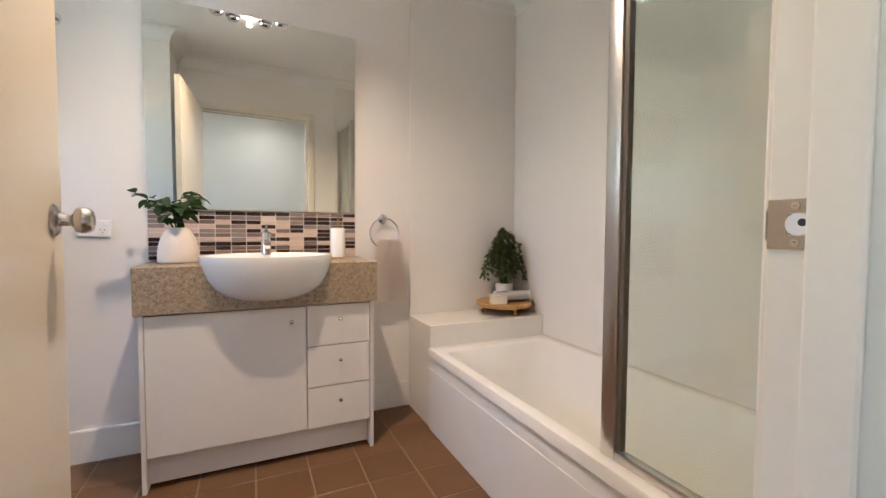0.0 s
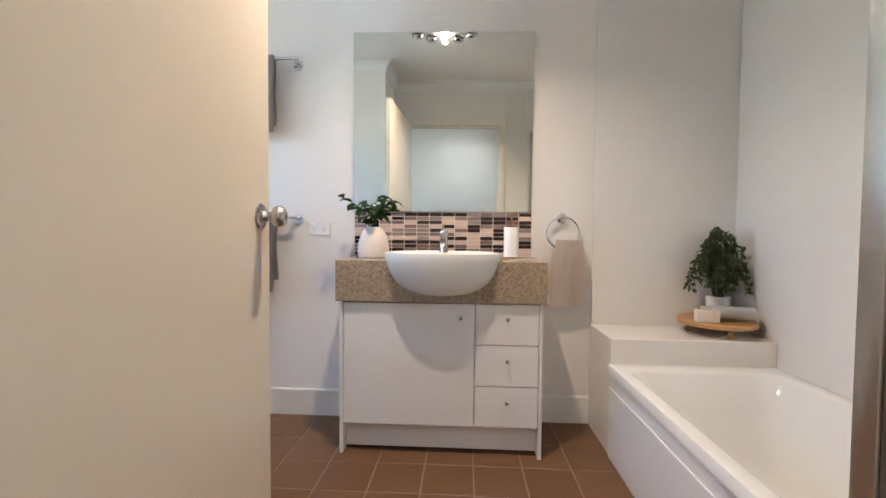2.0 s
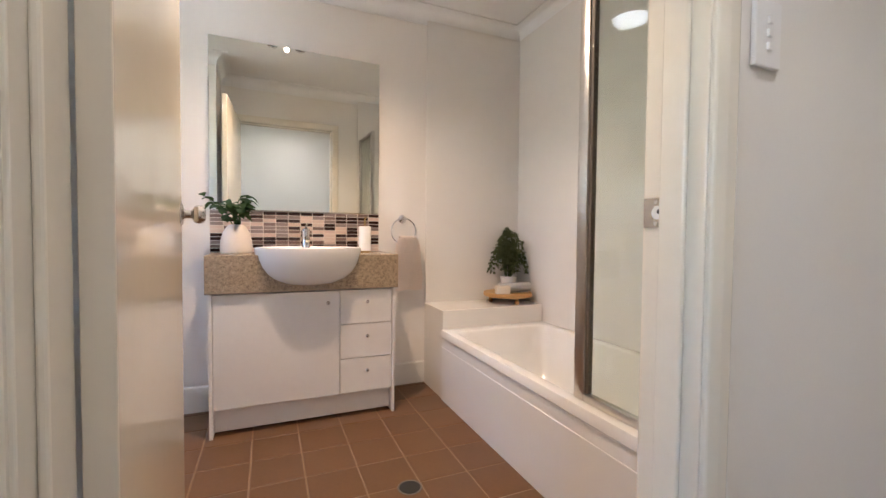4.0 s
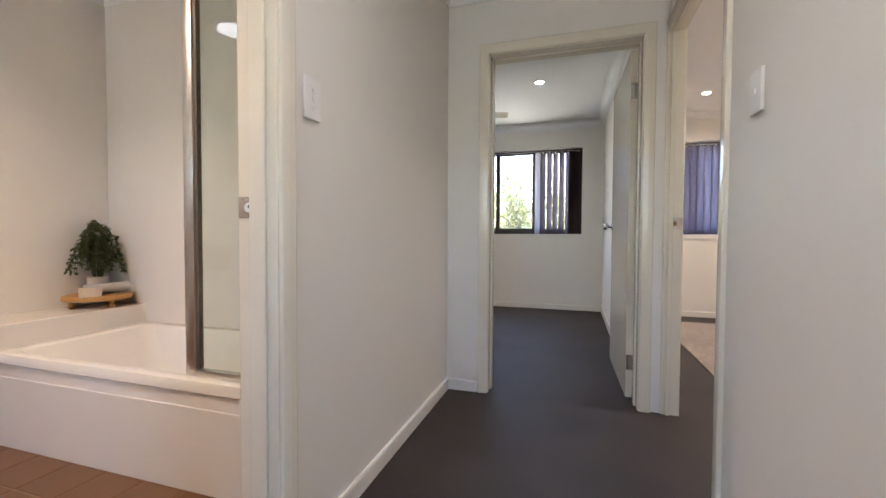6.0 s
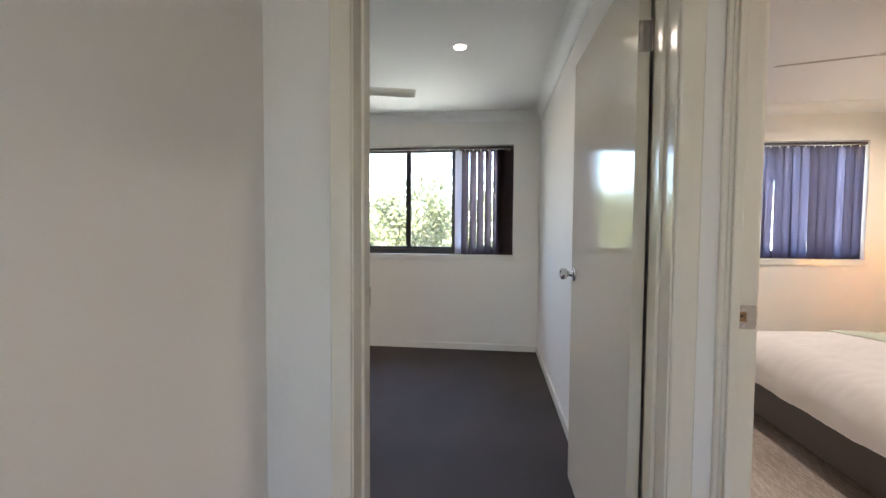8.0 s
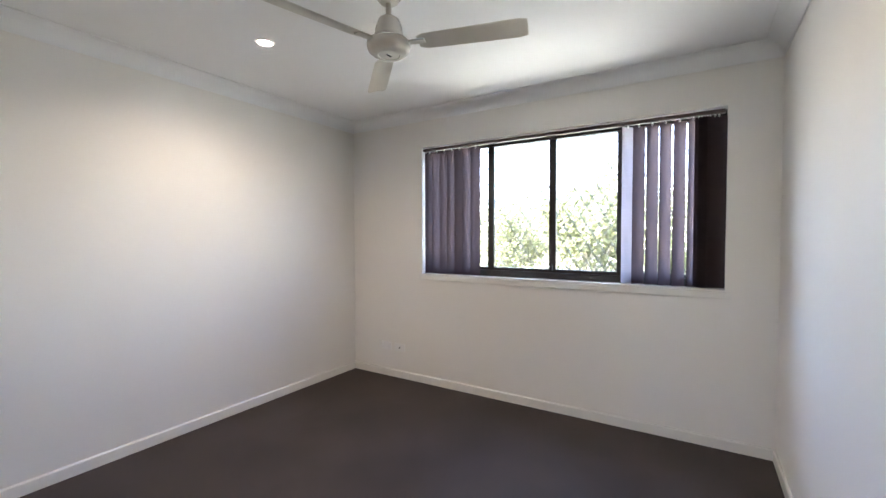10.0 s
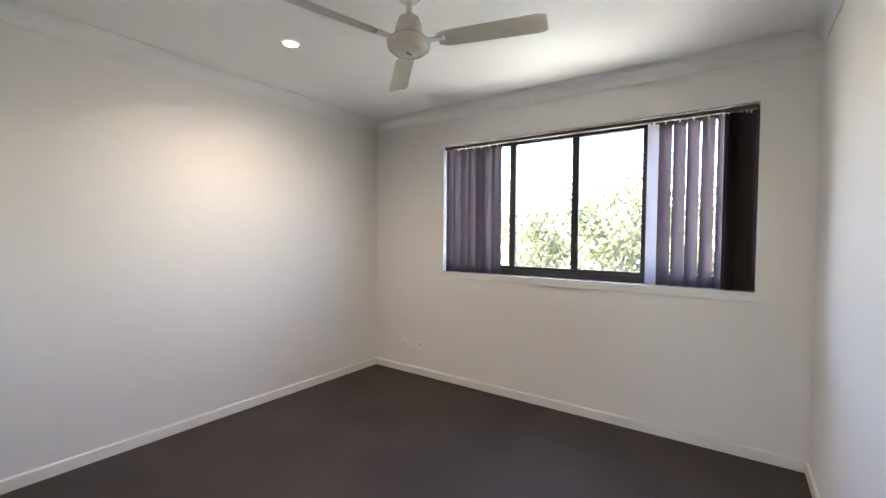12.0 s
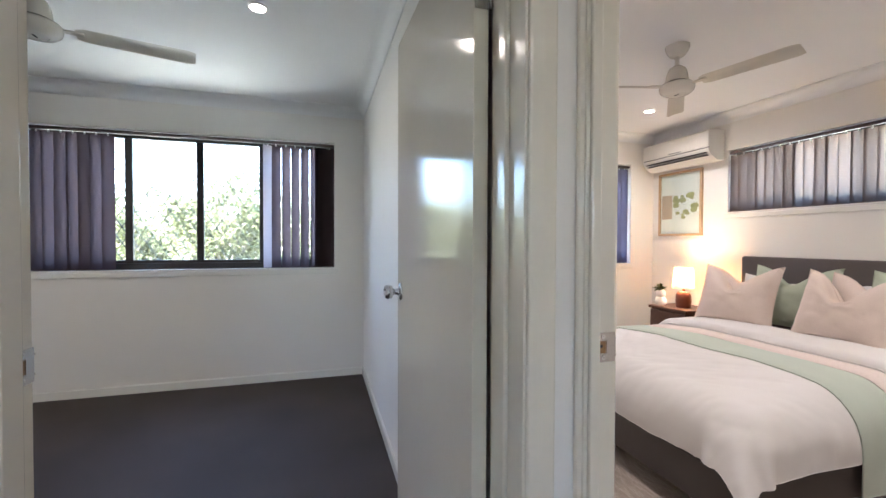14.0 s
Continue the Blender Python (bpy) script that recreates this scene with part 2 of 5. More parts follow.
def part(name, bm, mat, parent=None, label="", smooth=False):
    ob = new(name, mesh_of(bm, name, mat, smooth))
    ob.parent = parent
    if label:
        tagged(ob, label)
    return ob


def thing(name, label, category, at=(0, 0, 0), group="", kind=""):
    ob = new(name)
    ob.empty_display_size = 0.05
    ob.matrix_basis = Matrix.Translation(at)
    return tagged(ob, label, category, group, kind)


def setting(name, bm, mat, label, category, smooth=False):
    return tagged(part(name, bm, mat, None, label, smooth), label, category, "", "structure")


def box(x0, x1, y0, y1, z0, z1, bevel=0.0, bm=None, segments=2):
    bm = bm or bmesh.new()
    made = bmesh.ops.create_cube(bm, size=1.0, matrix=Matrix.LocRotScale(((x0 + x1) / 2, (y0 + y1) / 2, (z0 + z1) / 2), None, (abs(x1 - x0), abs(y1 - y0), abs(z1 - z0))))
    if bevel:
        edges = list({e for v in made["verts"] for e in v.link_edges})
        bmesh.ops.bevel(bm, geom=edges, offset=bevel, segments=segments, affect="EDGES", profile=0.5)
    return bm


def lathe(profile, bm=None, at=(0, 0, 0), turn=None, steps=24, sx=1.0, sy=1.0):
    """A turned form from (radius, height) pairs round z, moved by turn and at."""
    bm = bm or bmesh.new()
    m = Matrix.Translation(at) @ (turn or Matrix())
    rings = []
    for r, z in profile:
        if r < 1e-6:
            rings.append([bm.verts.new(m @ Vector((0, 0, z)))])
        else:
            rings.append([bm.verts.new(m @ Vector((r * sx * math.cos(2 * math.pi * k / steps), r * sy * math.sin(2 * math.pi * k / steps), z))) for k in range(steps)])
    for a, b in zip(rings, rings[1:]):
        for k in range(steps):
            j = (k + 1) % steps
            if len(a) == 1 and len(b) == 1:
                continue
            if len(a) == 1:
                bm.faces.new((a[0], b[k], b[j]))
            elif len(b) == 1:
                bm.faces.new((a[k], a[j], b[0]))
            else:
                bm.faces.new((a[k], a[j], b[j], b[k]))
    return bm


def sweep(points, radius, bm=None, steps=10, closed=False):
    """A round bar along points; radius may be one number or one for each point."""
    bm = bm or bmesh.new()
    pts = [Vector(p) for p in points]
    rings, last = [], None
    for i, p in enumerate(pts):
        before, after = pts[i - 1 if i or closed else 0], pts[(i + 1) % len(pts) if closed or i + 1 < len(pts) else i]
        d = (after - before).normalized()
        side = last - last.dot(d) * d if last is not None else d.orthogonal()
        side = side.normalized()
        last = side
        up = d.cross(side)
        r = radius[i] if isinstance(radius, (list, tuple)) else radius
        rings.append([bm.verts.new(p + r * (math.cos(2 * math.pi * k / steps) * side + math.sin(2 * math.pi * k / steps) * up)) for k in range(steps)])
    pairs = list(zip(rings, rings[1:])) + ([(rings[-1], rings[0])] if closed else [])
    for a, b in pairs:
        for k in range(steps):
            bm.faces.new((a[k], a[(k + 1) % steps], b[(k + 1) % steps], b[k]))
    if not closed:
        bm.faces.new(rings[0][::-1])
        bm.faces.new(rings[-1])
    return bm


def extrude_profile(profile, length, m):
    """A moulding: the (u, v) outline drawn along the third axis for length, placed by m."""
    bm = bmesh.new()
    ends = [[bm.verts.new(m @ Vector((u, v, w))) for u, v in profile] for w in (0, length)]
    bm.faces.new(ends[0][::-1])
    bm.faces.new(ends[1])
    for k in range(len(profile)):
        j = (k + 1) % len(profile)
        bm.faces.new((ends[0][k], ends[0][j], ends[1][j], ends[1][k]))
    return bm


def wall_with_holes(axis, face0, face1, u0, u1, z0, z1, holes=()):
    """A wall between two faces along an axis, with openings (u0, u1, z0, z1) cut right through."""
    us = sorted({u0, u1, *[h[0] for h in holes], *[h[1] for h in holes]})
    zs = sorted({z0, z1, *[h[2] for h in holes], *[h[3] for h in holes]})
    us, zs = [u for u in us if u0 <= u <= u1], [z for z in zs if z0 <= z <= z1]

    def solid(i, j):
        if not (0 <= i < len(us) - 1 and 0 <= j < len(zs) - 1):
            return False
        u, z = (us[i] + us[i + 1]) / 2, (zs[j] + zs[j + 1]) / 2
        return not any(h[0] < u < h[1] and h[2] < z < h[3] for h in holes)

    bm, seen = bmesh.new(), {}

    def v(u, f, z):
        if (u, f, z) not in seen:
            seen[(u, f, z)] = bm.verts.new((u, f, z) if axis == "x" else (f, u, z))
        return seen[(u, f, z)]

    for i in range(len(us) - 1):
        for j in range(len(zs) - 1):
            if not solid(i, j):
                continue
            a, b, c, d = us[i], us[i + 1], zs[j], zs[j + 1]
            for f in (face0, face1):
                bm.faces.new((v(a, f, c), v(b, f, c), v(b, f, d), v(a, f, d)))
            if not solid(i - 1, j):
                bm.faces.new((v(a, face0, c), v(a, face1, c), v(a, face1, d), v(a, face0, d)))
            if not solid(i + 1, j):
                bm.faces.new((v(b, face0, c), v(b, face1, c), v(b, face1, d), v(b, face0, d)))
            if not solid(i, j - 1):
                bm.faces.new((v(a, face0, c), v(b, face0, c), v(b, face1, c), v(a, face1, c)))
            if not solid(i, j + 1):
                bm.faces.new((v(a, face0, d), v(b, face0, d), v(b, face1, d), v(a, face1, d)))
    return bm


# ---- large structure ----
W1 = (-0.315, 1.95, 0.985, 2.125)
W2 = (-3.57, -1.31, 0.985, 2.11)
W3 = (2.72, 4.70, 1.51, 2.10)
setting("wall_hall_north", wall_with_holes("x", 0.54, 0.66, -2.0, 2.425, 0, HIGH, [(-0.07, 0.88, -1, 2.06)]), WALL, "white painted plaster hall wall beside the bathroom", "wall")
setting("wall_hall_south", wall_with_holes("x", -0.750, -0.685, -2.0, 2.575, 0, HIGH, [(1.55, 2.43, -1, 2.06)]), WALL, "white painted plaster hall wall with a doorway", "wall")
# end wall out of view; its opening is added to bring daylight into the hall
setting("wall_hall_west", wall_with_holes("y", -2.1, -2.0, -0.750, 0.66, 0, HIGH, [(-0.50, 0.36, 1.0, 2.1)]), WALL, "white painted plaster wall at the hall's end", "wall")
setting("wall_bedroom_west", wall_with_holes("y", 2.425, 2.575, -0.683, 2.88, 0, HIGH, [(-0.576, 0.298, -1, 2.06)]), WALL, "white painted plaster wall with the bedroom doorway", "wall")
setting("wall_bedroom_divider", wall_with_holes("x", -0.750, -0.577, 2.577, 5.615, 0, HIGH), WALL, "white painted plaster wall between the bedrooms", "wall")
setting("wall_bedroom_north", wall_with_holes("x", 2.78, 2.88, 2.577, 5.80, 0, HIGH), WALL, "white painted plaster bedroom wall", "wall")
setting("wall_east", wall_with_holes("y", 5.617, 5.80, -4.0, 2.778, 0, HIGH, [W1, W2]), WALL, "white painted outer wall with two wide windows", "wall")
setting("wall_south", wall_with_holes("x", -4.0, -3.88, 1.35, 5.615, 0, HIGH, [W3]), WALL, "white painted wall with a high window over the bed", "wall")
setting("wall_main_bedroom_west", wall_with_holes("y", 1.35, 1.45, -3.878, -0.752, 0, HIGH), WALL, "white painted plaster bedroom wall", "wall")
setting("wall_bathroom_north", wall_with_holes("x", 2.64, 2.74, -1.7, 1.95, 0, HIGH), BATH_WALL, "white painted bathroom wall behind the vanity", "wall")
setting("wall_bathroom_east", wall_with_holes("y", 1.85, 1.95, 0.662, 2.638, 0, HIGH), BATH_WALL, "white bathroom wall beside the bathtub", "wall")
setting("wall_bathroom_west", wall_with_holes("y", -1.7, -1.6, 0.662, 2.638, 0, HIGH, [(1.5, 2.3, 1.2, 2.1)]), BATH_WALL, "white bathroom wall with a window", "wall")
setting("wall_bathroom_nib", wall_with_holes("x", 0.662, 1.2, -1.598, -0.185, 0, HIGH), BATH_WALL, "white painted wall behind the bathroom door", "wall")
setting("ceiling_bathroom", box(-1.7, 1.95, 0.6, 2.74, HIGH, HIGH + 0.1), CEILING, "white painted plasterboard bathroom ceiling", "ceiling")
setting("ceiling_hall", box(-2.1, 2.525, -0.70, 0.6, HIGH, HIGH + 0.1), CEILING, "white painted plasterboard hall ceiling", "ceiling")
setting("ceiling_bedroom", box(2.525, 5.8, -0.66, 2.88, HIGH, HIGH + 0.1), CEILING, "white painted plasterboard bedroom ceiling", "ceiling")
setting("ceiling_main_bedroom", box(1.35, 5.8, -4.0, -0.70, HIGH, HIGH + 0.1), CEILING, "white painted plasterboard bedroom ceiling", "ceiling")
setting("floor", box(-3.1, 5.8, -4.0, 0.62, -0.1, 0.0), CARPET, "dark charcoal cut-pile carpet", "floor")
setting("floor_bedroom", box(2.49, 5.8, 0.62, 2.88, -0.1, 0.0), CARPET, "dark charcoal cut-pile carpet", "floor")
floor_bath = setting("floor_bathroom", box(-1.7, 1.95, 0.62, 2.74, -0.1, -0.003), GROUT, "brown square floor tiles with tan grout", "floor")


# ---- skirtings and cornices ----


def moulding(name, profile, a, b, z, mat, label, category):
    """A strip from a to b along a wall; the wall lies to the right of the way from a to b, the profile's u points off the wall."""
    a, b = Vector((*a, z)), Vector((*b, z))
    d = (b - a).normalized()
    off = Vector((-d.y, d.x, 0))
    m = Matrix(((off.x, 0, d.x, a.x), (off.y, 0, d.y, a.y), (off.z, 1, d.z, a.z), (0, 0, 0, 1)))
    return setting(name, extrude_profile(profile, (b - a).length, m), mat, label, category)


SKIRTING = [(0, 0), (0.014, 0), (0.014, 0.060), (0.009, 0.068), (0, 0.068)]
TALL = [(0, 0), (0.012, 0), (0.012, 0.138), (0.008, 0.146), (0, 0.146)]
COVE = [(0, 0), (0, -0.092), (0.006, -0.092)] + [(0.006 + 0.082 * (1 - math.cos(radians(90 * k / 8))), -0.086 + 0.080 * math.sin(radians(90 * k / 8))) for k in range(9)] + [(0.092, -0.006), (0.092, 0)]
for a, b in (((2.425, 0.54), (0.930, 0.54)), ((-0.120, 0.54), (-2.0, 0.54)), ((-2.0, -0.685), (1.500, -0.685)),
             ((2.425, 0.348), (2.425, 0.526)),
             ((2.575, -0.577), (5.617, -0.577)), ((5.617, -0.563), (5.617, 2.766)), ((5.617, 2.78), (2.575, 2.78)), ((2.575, 2.766), (2.575, 0.358)),
             ((1.45, -3.88), (5.617, -3.88)), ((5.617, -3.866), (5.617, -0.766)), ((5.617, -0.750), (2.49, -0.750)), ((1.45, -0.766), (1.45, -3.866))):
    moulding("baseboard", SKIRTING, a, b, 0, SKIRT, "low white painted timber skirting board", "skirting")
for a, b in (((1.118, 2.64), (-1.6, 2.64)), ((-1.6, 2.628), (-1.6, 1.212)), ((-1.6, 1.2), (-0.185, 1.2))):
    moulding("baseboard", TALL, a, b, -0.003, SKIRT, "tall white bathroom skirting board", "skirting")
for ring in ([(1.85, 2.64), (-1.6, 2.64), (-1.6, 1.2), (-0.185, 1.2), (-0.185, 0.66), (1.85, 0.66)],
             [(2.425, 0.54), (-2.0, 0.54), (-2.0, -0.685), (2.425, -0.685)],
             [(5.617, 2.78), (2.575, 2.78), (2.575, -0.577), (5.617, -0.577)],
             [(5.617, -0.750), (1.45, -0.750), (1.45, -3.88), (5.617, -3.88)]):
    # one mitred cove round a room
    bm, rows, n = bmesh.new(), [], len(ring)
    for k in range(n):
        p, q, r = (Vector(ring[(k + j) % n]) for j in (-1, 0, 1))
        d0, d1 = (q - p).normalized(), (r - q).normalized()
        o0, o1 = Vector((-d0.y, d0.x)), Vector((-d1.y, d1.x))
        corner = (o0 + o1) / (1 + o0.dot(o1))
        rows.append([bm.verts.new((*(q + u * corner), HIGH + v)) for u, v in COVE])
    for k in range(n):
        a, b = rows[k], rows[(k + 1) % n]
        for j in range(len(COVE)):
            i = (j + 1) % len(COVE)
            bm.faces.new((a[j], a[i], b[i], b[j]))
    setting("trim", bm, CEILING, "white coved plaster cornice along the ceiling", "cornice", True)

# ---- door frames and doors ----
ARCHITRAVE = [(0, 0), (0.058, 0), (0.058, 0.012), (0.0565, 0.0145), (0.053, 0.016), (0.030, 0.0155), (0.006, 0.0125), (0.002, 0.011), (0, 0.008)]


def door_frame(name, wide, deep, m, strike_side, strike_face, label, narrow={}):
    """Lining, stops and architraves in local axes: x across the opening, y through the wall from the hall's face, z up; narrow: share of an architrave's width by (way, side)."""
    frame_ob = tagged(new(name), label, "door frame", "", "structure")
    frame_ob.matrix_basis = m
    for side in (0, 1):
        x0, x1 = (-0.02, 0.0) if side == 0 else (wide, wide + 0.02)
        part("jamb", box(x0, x1, -0.003, deep + 0.003, 0, 2.06, 0.002), GLOSS, frame_ob)
        s0, s1 = (0.0, 0.011) if side == 0 else (wide - 0.011, wide)
        part("stop", box(s0, s1, max(0.004, deep - 0.090), deep - 0.038, 0, 2.04, 0.0035), GLOSS, frame_ob)
    part("head", box(0.0, wide, -0.003, deep + 0.003, 2.04, 2.06, 0.002), GLOSS, frame_ob)
    part("head_stop", box(0.011, wide - 0.011, max(0.004, deep - 0.090), deep - 0.038, 2.029, 2.04, 0.0035), GLOSS, frame_ob)
    for face, sign in ((-0.0005, -1), (deep + 0.0005, 1)):
        for side in (0, 1):
            bm = bmesh.new()
            rows = []
            for z in (0.0, 1.0):
                rows.append([])
                for u, v in ARCHITRAVE:
                    u *= narrow.get((sign, side), 1.0)
                    x = -0.005 - u if side == 0 else wide + 0.005 + u
                    rows[-1].append(bm.verts.new((x, face + sign * v, 0 if z == 0 else 2.045 + u)))
            for k in range(len(ARCHITRAVE)):
                j = (k + 1) % len(ARCHITRAVE)
                bm.faces.new((rows[0][k], rows[0][j], rows[1][j], rows[1][k]))
            bm.faces.new(rows[0])
            bm.faces.new(rows[1])
            part("architrave", bm, GLOSS, frame_ob)
        bm = bmesh.new()
        rows = [[bm.verts.new((-0.005 - u * narrow.get((sign, 0), 1.0) if e == 0 else wide + 0.005 + u * narrow.get((sign, 1), 1.0), face + sign * v, 2.045 + u)) for u, v in ARCHITRAVE] for e in (0, 1)]
        for k in range(len(ARCHITRAVE)):
            j = (k + 1) % len(ARCHITRAVE)
            bm.faces.new((rows[0][k], rows[0][j], rows[1][j], rows[1][k]))
        bm.faces.new(rows[0])
        bm.faces.new(rows[1])
        part("architrave", bm, GLOSS, frame_ob)
    # strike plate with its lip turned over the edge
    x, inward = (0.0, 1) if strike_side == 0 else (wide, -1)
    y1 = deep + 0.002 if strike_face else -0.002
    y0 = y1 - 0.056 if strike_face else y1 + 0.056
    lo, hi = min(y0, y1), max(y0, y1)
    plate = part("strike_plate", wall_with_holes("y", x + inward * 0.0005, x + inward * 0.0025, lo, hi, 1.000, 1.058, [((lo + hi) / 2 - 0.014, (lo + hi) / 2 + 0.008, 1.016, 1.042)]), NICKEL, frame_ob, "satin steel strike plate")
    part("lip", sweep([(x + inward * 0.002, y1, 1.012), (x - inward * 0.004, y1 + (0.003 if strike_face else -0.003), 1.013), (x - inward * 0.004, y1 + (0.003 if strike_face else -0.003), 1.045), (x + inward * 0.002, y1, 1.046)], 0.0025, steps=6), NICKEL, plate)
    cup = (x + inward * 0.0026, (lo + hi) / 2 - 0.003, 1.029)
    if name == "door_1":
        part("dust_cup", lathe([(0, 0), (0.0125, 0), (0.0132, 0.0004), (0.0128, 0.0009), (0.0115, 0.0006), (0, 0.0004)], at=cup, turn=pose(0, 0, 0, 0, 90 * inward, 0), steps=20), PLASTIC, plate, "white plastic latch cup", True)
        part("cup_hole", lathe([(0, 0), (0.0045, 0), (0.0045, 0.0012), (0, 0.0012)], at=(cup[0], cup[1] - 0.004, cup[2] + 0.002), turn=pose(0, 0, 0, 0, 90 * inward, 0), steps=12), SLOT, plate, "dark hole")
    part("mortise", box(x - inward * 0.001, x + inward * 0.0012, (lo + hi) / 2 - 0.013, (lo + hi) / 2 + 0.007, 1.017, 1.041), RUST, plate, "bare timber latch hole")
    part("bolt_hole", lathe([(0, 0), (0.0035, 0), (0.0035, 0.0004), (0, 0.0004)], at=(x + inward * 0.0013, (lo + hi) / 2 - 0.004, 1.031), turn=pose(0, 0, 0, 0, 90 * inward, 0), steps=10), SLOT, plate)
    for z in (1.008, 1.050):
        part("screw", lathe([(0, 0), (0.0045, 0), (0.0045, 0.0012), (0.002, 0.0016), (0, 0.0008)], at=(x + inward * 0.0022, (lo + hi) / 2, z), turn=pose(0, 0, 0, 0, 90 * inward, 0), steps=10), CHROME, plate)
    return frame_ob


door_frame("door_1", 0.91, 0.12, pose(-0.05, 0.54, 0), 1, True, "glossy cream painted bathroom door frame with moulded architraves")
door_frame("door_2", 0.834, 0.15, pose(2.425, 0.278, 0, 0, 0, -90), 0, True, "glossy cream painted bedroom door frame with moulded architraves", {(1, 1): 0.25})
door_frame("door_3", 0.84, 0.065, pose(2.41, -0.685, 0, 0, 0, 180), 0, True, "glossy cream painted main bedroom door frame with architraves", {(-1, 0): 0.15})

KNOB = [(0, 0), (0.033, 0), (0.034, 0.004), (0.030, 0.008), (0.016, 0.011), (0.0125, 0.016), (0.0125, 0.030), (0.017, 0.033), (0.0255, 0.038), (0.0285, 0.047), (0.0275, 0.057), (0.022, 0.065), (0.012, 0.068), (0.011, 0.067), (0, 0.067)]


def door_leaf(name, m, y0, y1, knob_faces, hinge_y, wide, label):
    door = thing(name, label, "door")
    door.matrix_basis = m
    part("leaf", box(0.002, wide, y0, y1, 0.012, 2.034, 0.002), DOOR, door)
    for face in knob_faces:
        y, turn = (y1, -90) if face > 0 else (y0, 90)
        knob = part("door_knob", lathe(KNOB, at=(wide - 0.062, y, 1.038), turn=pose(0, 0, 0, turn, 0, 0), steps=28), NICKEL if name == "bathroom_door" else CHROME, door, "polished round door knob", True)
        part("rose", lathe([(0, 0), (0.0345, 0), (0.035, 0.002), (0.033, 0.0045), (0, 0.0045)], at=(wide - 0.062, y, 1.038), turn=pose(0, 0, 0, turn, 0, 0), steps=28), NICKEL, knob, "", True)
    part("latch_plate", box(wide - 0.0005, wide + 0.0015, (y0 + y1) / 2 - 0.012, (y0 + y1) / 2 + 0.012, 0.996, 1.054, 0.001), NICKEL, door)
    for z in (0.22, 1.80):
        hinge = part("hinge", sweep([(-0.004, hinge_y, z - 0.045), (-0.004, hinge_y, z + 0.045)], 0.006, steps=10), NICKEL, door, "steel butt hinge")
        part("plate", box(-0.001, 0.0025, y0 + 0.002, y1 - 0.002, z - 0.044, z + 0.044), NICKEL, hinge)
    return door


door_leaf("bathroom_door", pose(-0.046, 0.662, 0, 0, 0, 95.0), -0.036, 0.0, (-1, 1), 0.004, 0.906, "glossy cream flush door standing open into the bathroom")
door_leaf("bedroom_door", pose(2.583, -0.550, 0, 0, 0, 1.4), 0.0, 0.036, (1,), -0.004, 0.818, "glossy white flush door standing open against the wall")

# ---- windows and blinds ----


def window(name, u0, u1, z0, z1, m, stiles, label, grille=True):
    """A bronze sliding window in local axes: x along the wall, y outward from the inner face, z up."""
    win = tagged(new(name), label, "window", "", "structure")
    win.matrix_basis = m
    for b in ((u0, u1, z0, z0 + 0.062), (u0, u1, z1 - 0.050, z1), (u0, u0 + 0.05, z0 + 0.062, z1 - 0.050), (u1 - 0.05, u1, z0 + 0.062, z1 - 0.050)):
        part("window_frame", box(b[0], b[1], 0.085, 0.145, b[2], b[3], 0.002), BRONZE, win)
    # slimmer rails of the sliding sashes, set behind the frame
    part("sash_rail", box(u0 + 0.05, u1 - 0.05, 0.098, 0.128, z0 + 0.0625, z0 + 0.088, 0.002), BRONZE, win)
    edges = [u0 + 0.04, *stiles, u1 - 0.04]
    for k, u in enumerate(stiles):
        part("stile", box(u - 0.027, u + 0.027, 0.094 + 0.012 * (k % 2), 0.126 + 0.012 * (k % 2), z0 + 0.061, z1 - 0.049, 0.003), BRONZE, win)
    for k in range(len(edges) - 1):
        pane = part("pane", box(edges[k] + 0.005, edges[k + 1] - 0.005, 0.112, 0.116, z0 + 0.046, z1 - 0.046), GLASS, win)
        pane.visible_shadow = False
    if len(stiles) > 1:
        part("latch", box(stiles[len(stiles) // 2] - 0.008, stiles[len(stiles) // 2] + 0.008, 0.080, 0.098, z0 + 0.075, z0 + 0.125, 0.003), BLACK, win)
    part("window_sill", box(u0 - 0.03, u1 + 0.03, -0.012, 0.0, z0 - 0.045, z0 - 0.004, 0.003), SKIRT, win)
    part("sill_board", box(u0 + 0.001, u1 - 0.001, -0.014, 0.084, z0 - 0.003, z0 + 0.012, 0.002), SKIRT, win)
    if grille:
        bm = bmesh.new()
        step, rise = 0.088, (z1 - z0 - 0.02) / 1.55
        span = z1 - z0 - 0.02
        for lean in (1, -1):
            u = u0 - rise
            while u < u1 + rise:
                a, b = (u, u + rise) if lean > 0 else (u + rise, u)
                # clip the bar to the opening
                t0, t1 = 0.0, 1.0
                for lo, hi in ((u0 + 0.02, u1 - 0.02),):
                    ta, tb = (lo - a) / (b - a), (hi - a) / (b - a)
                    t0, t1 = max(t0, min(ta, tb)), min(t1, max(ta, tb))
                if t1 - t0 > 0.02:
                    sweep([(a + (b - a) * t, 0.158 + 0.003 * lean, z0 + 0.01 + span * t) for t in (t0, t1)], 0.0038, bm, 4)
                u += step
        part("security_grille", bm, BRONZE, win, "diamond mesh security grille")
    return win


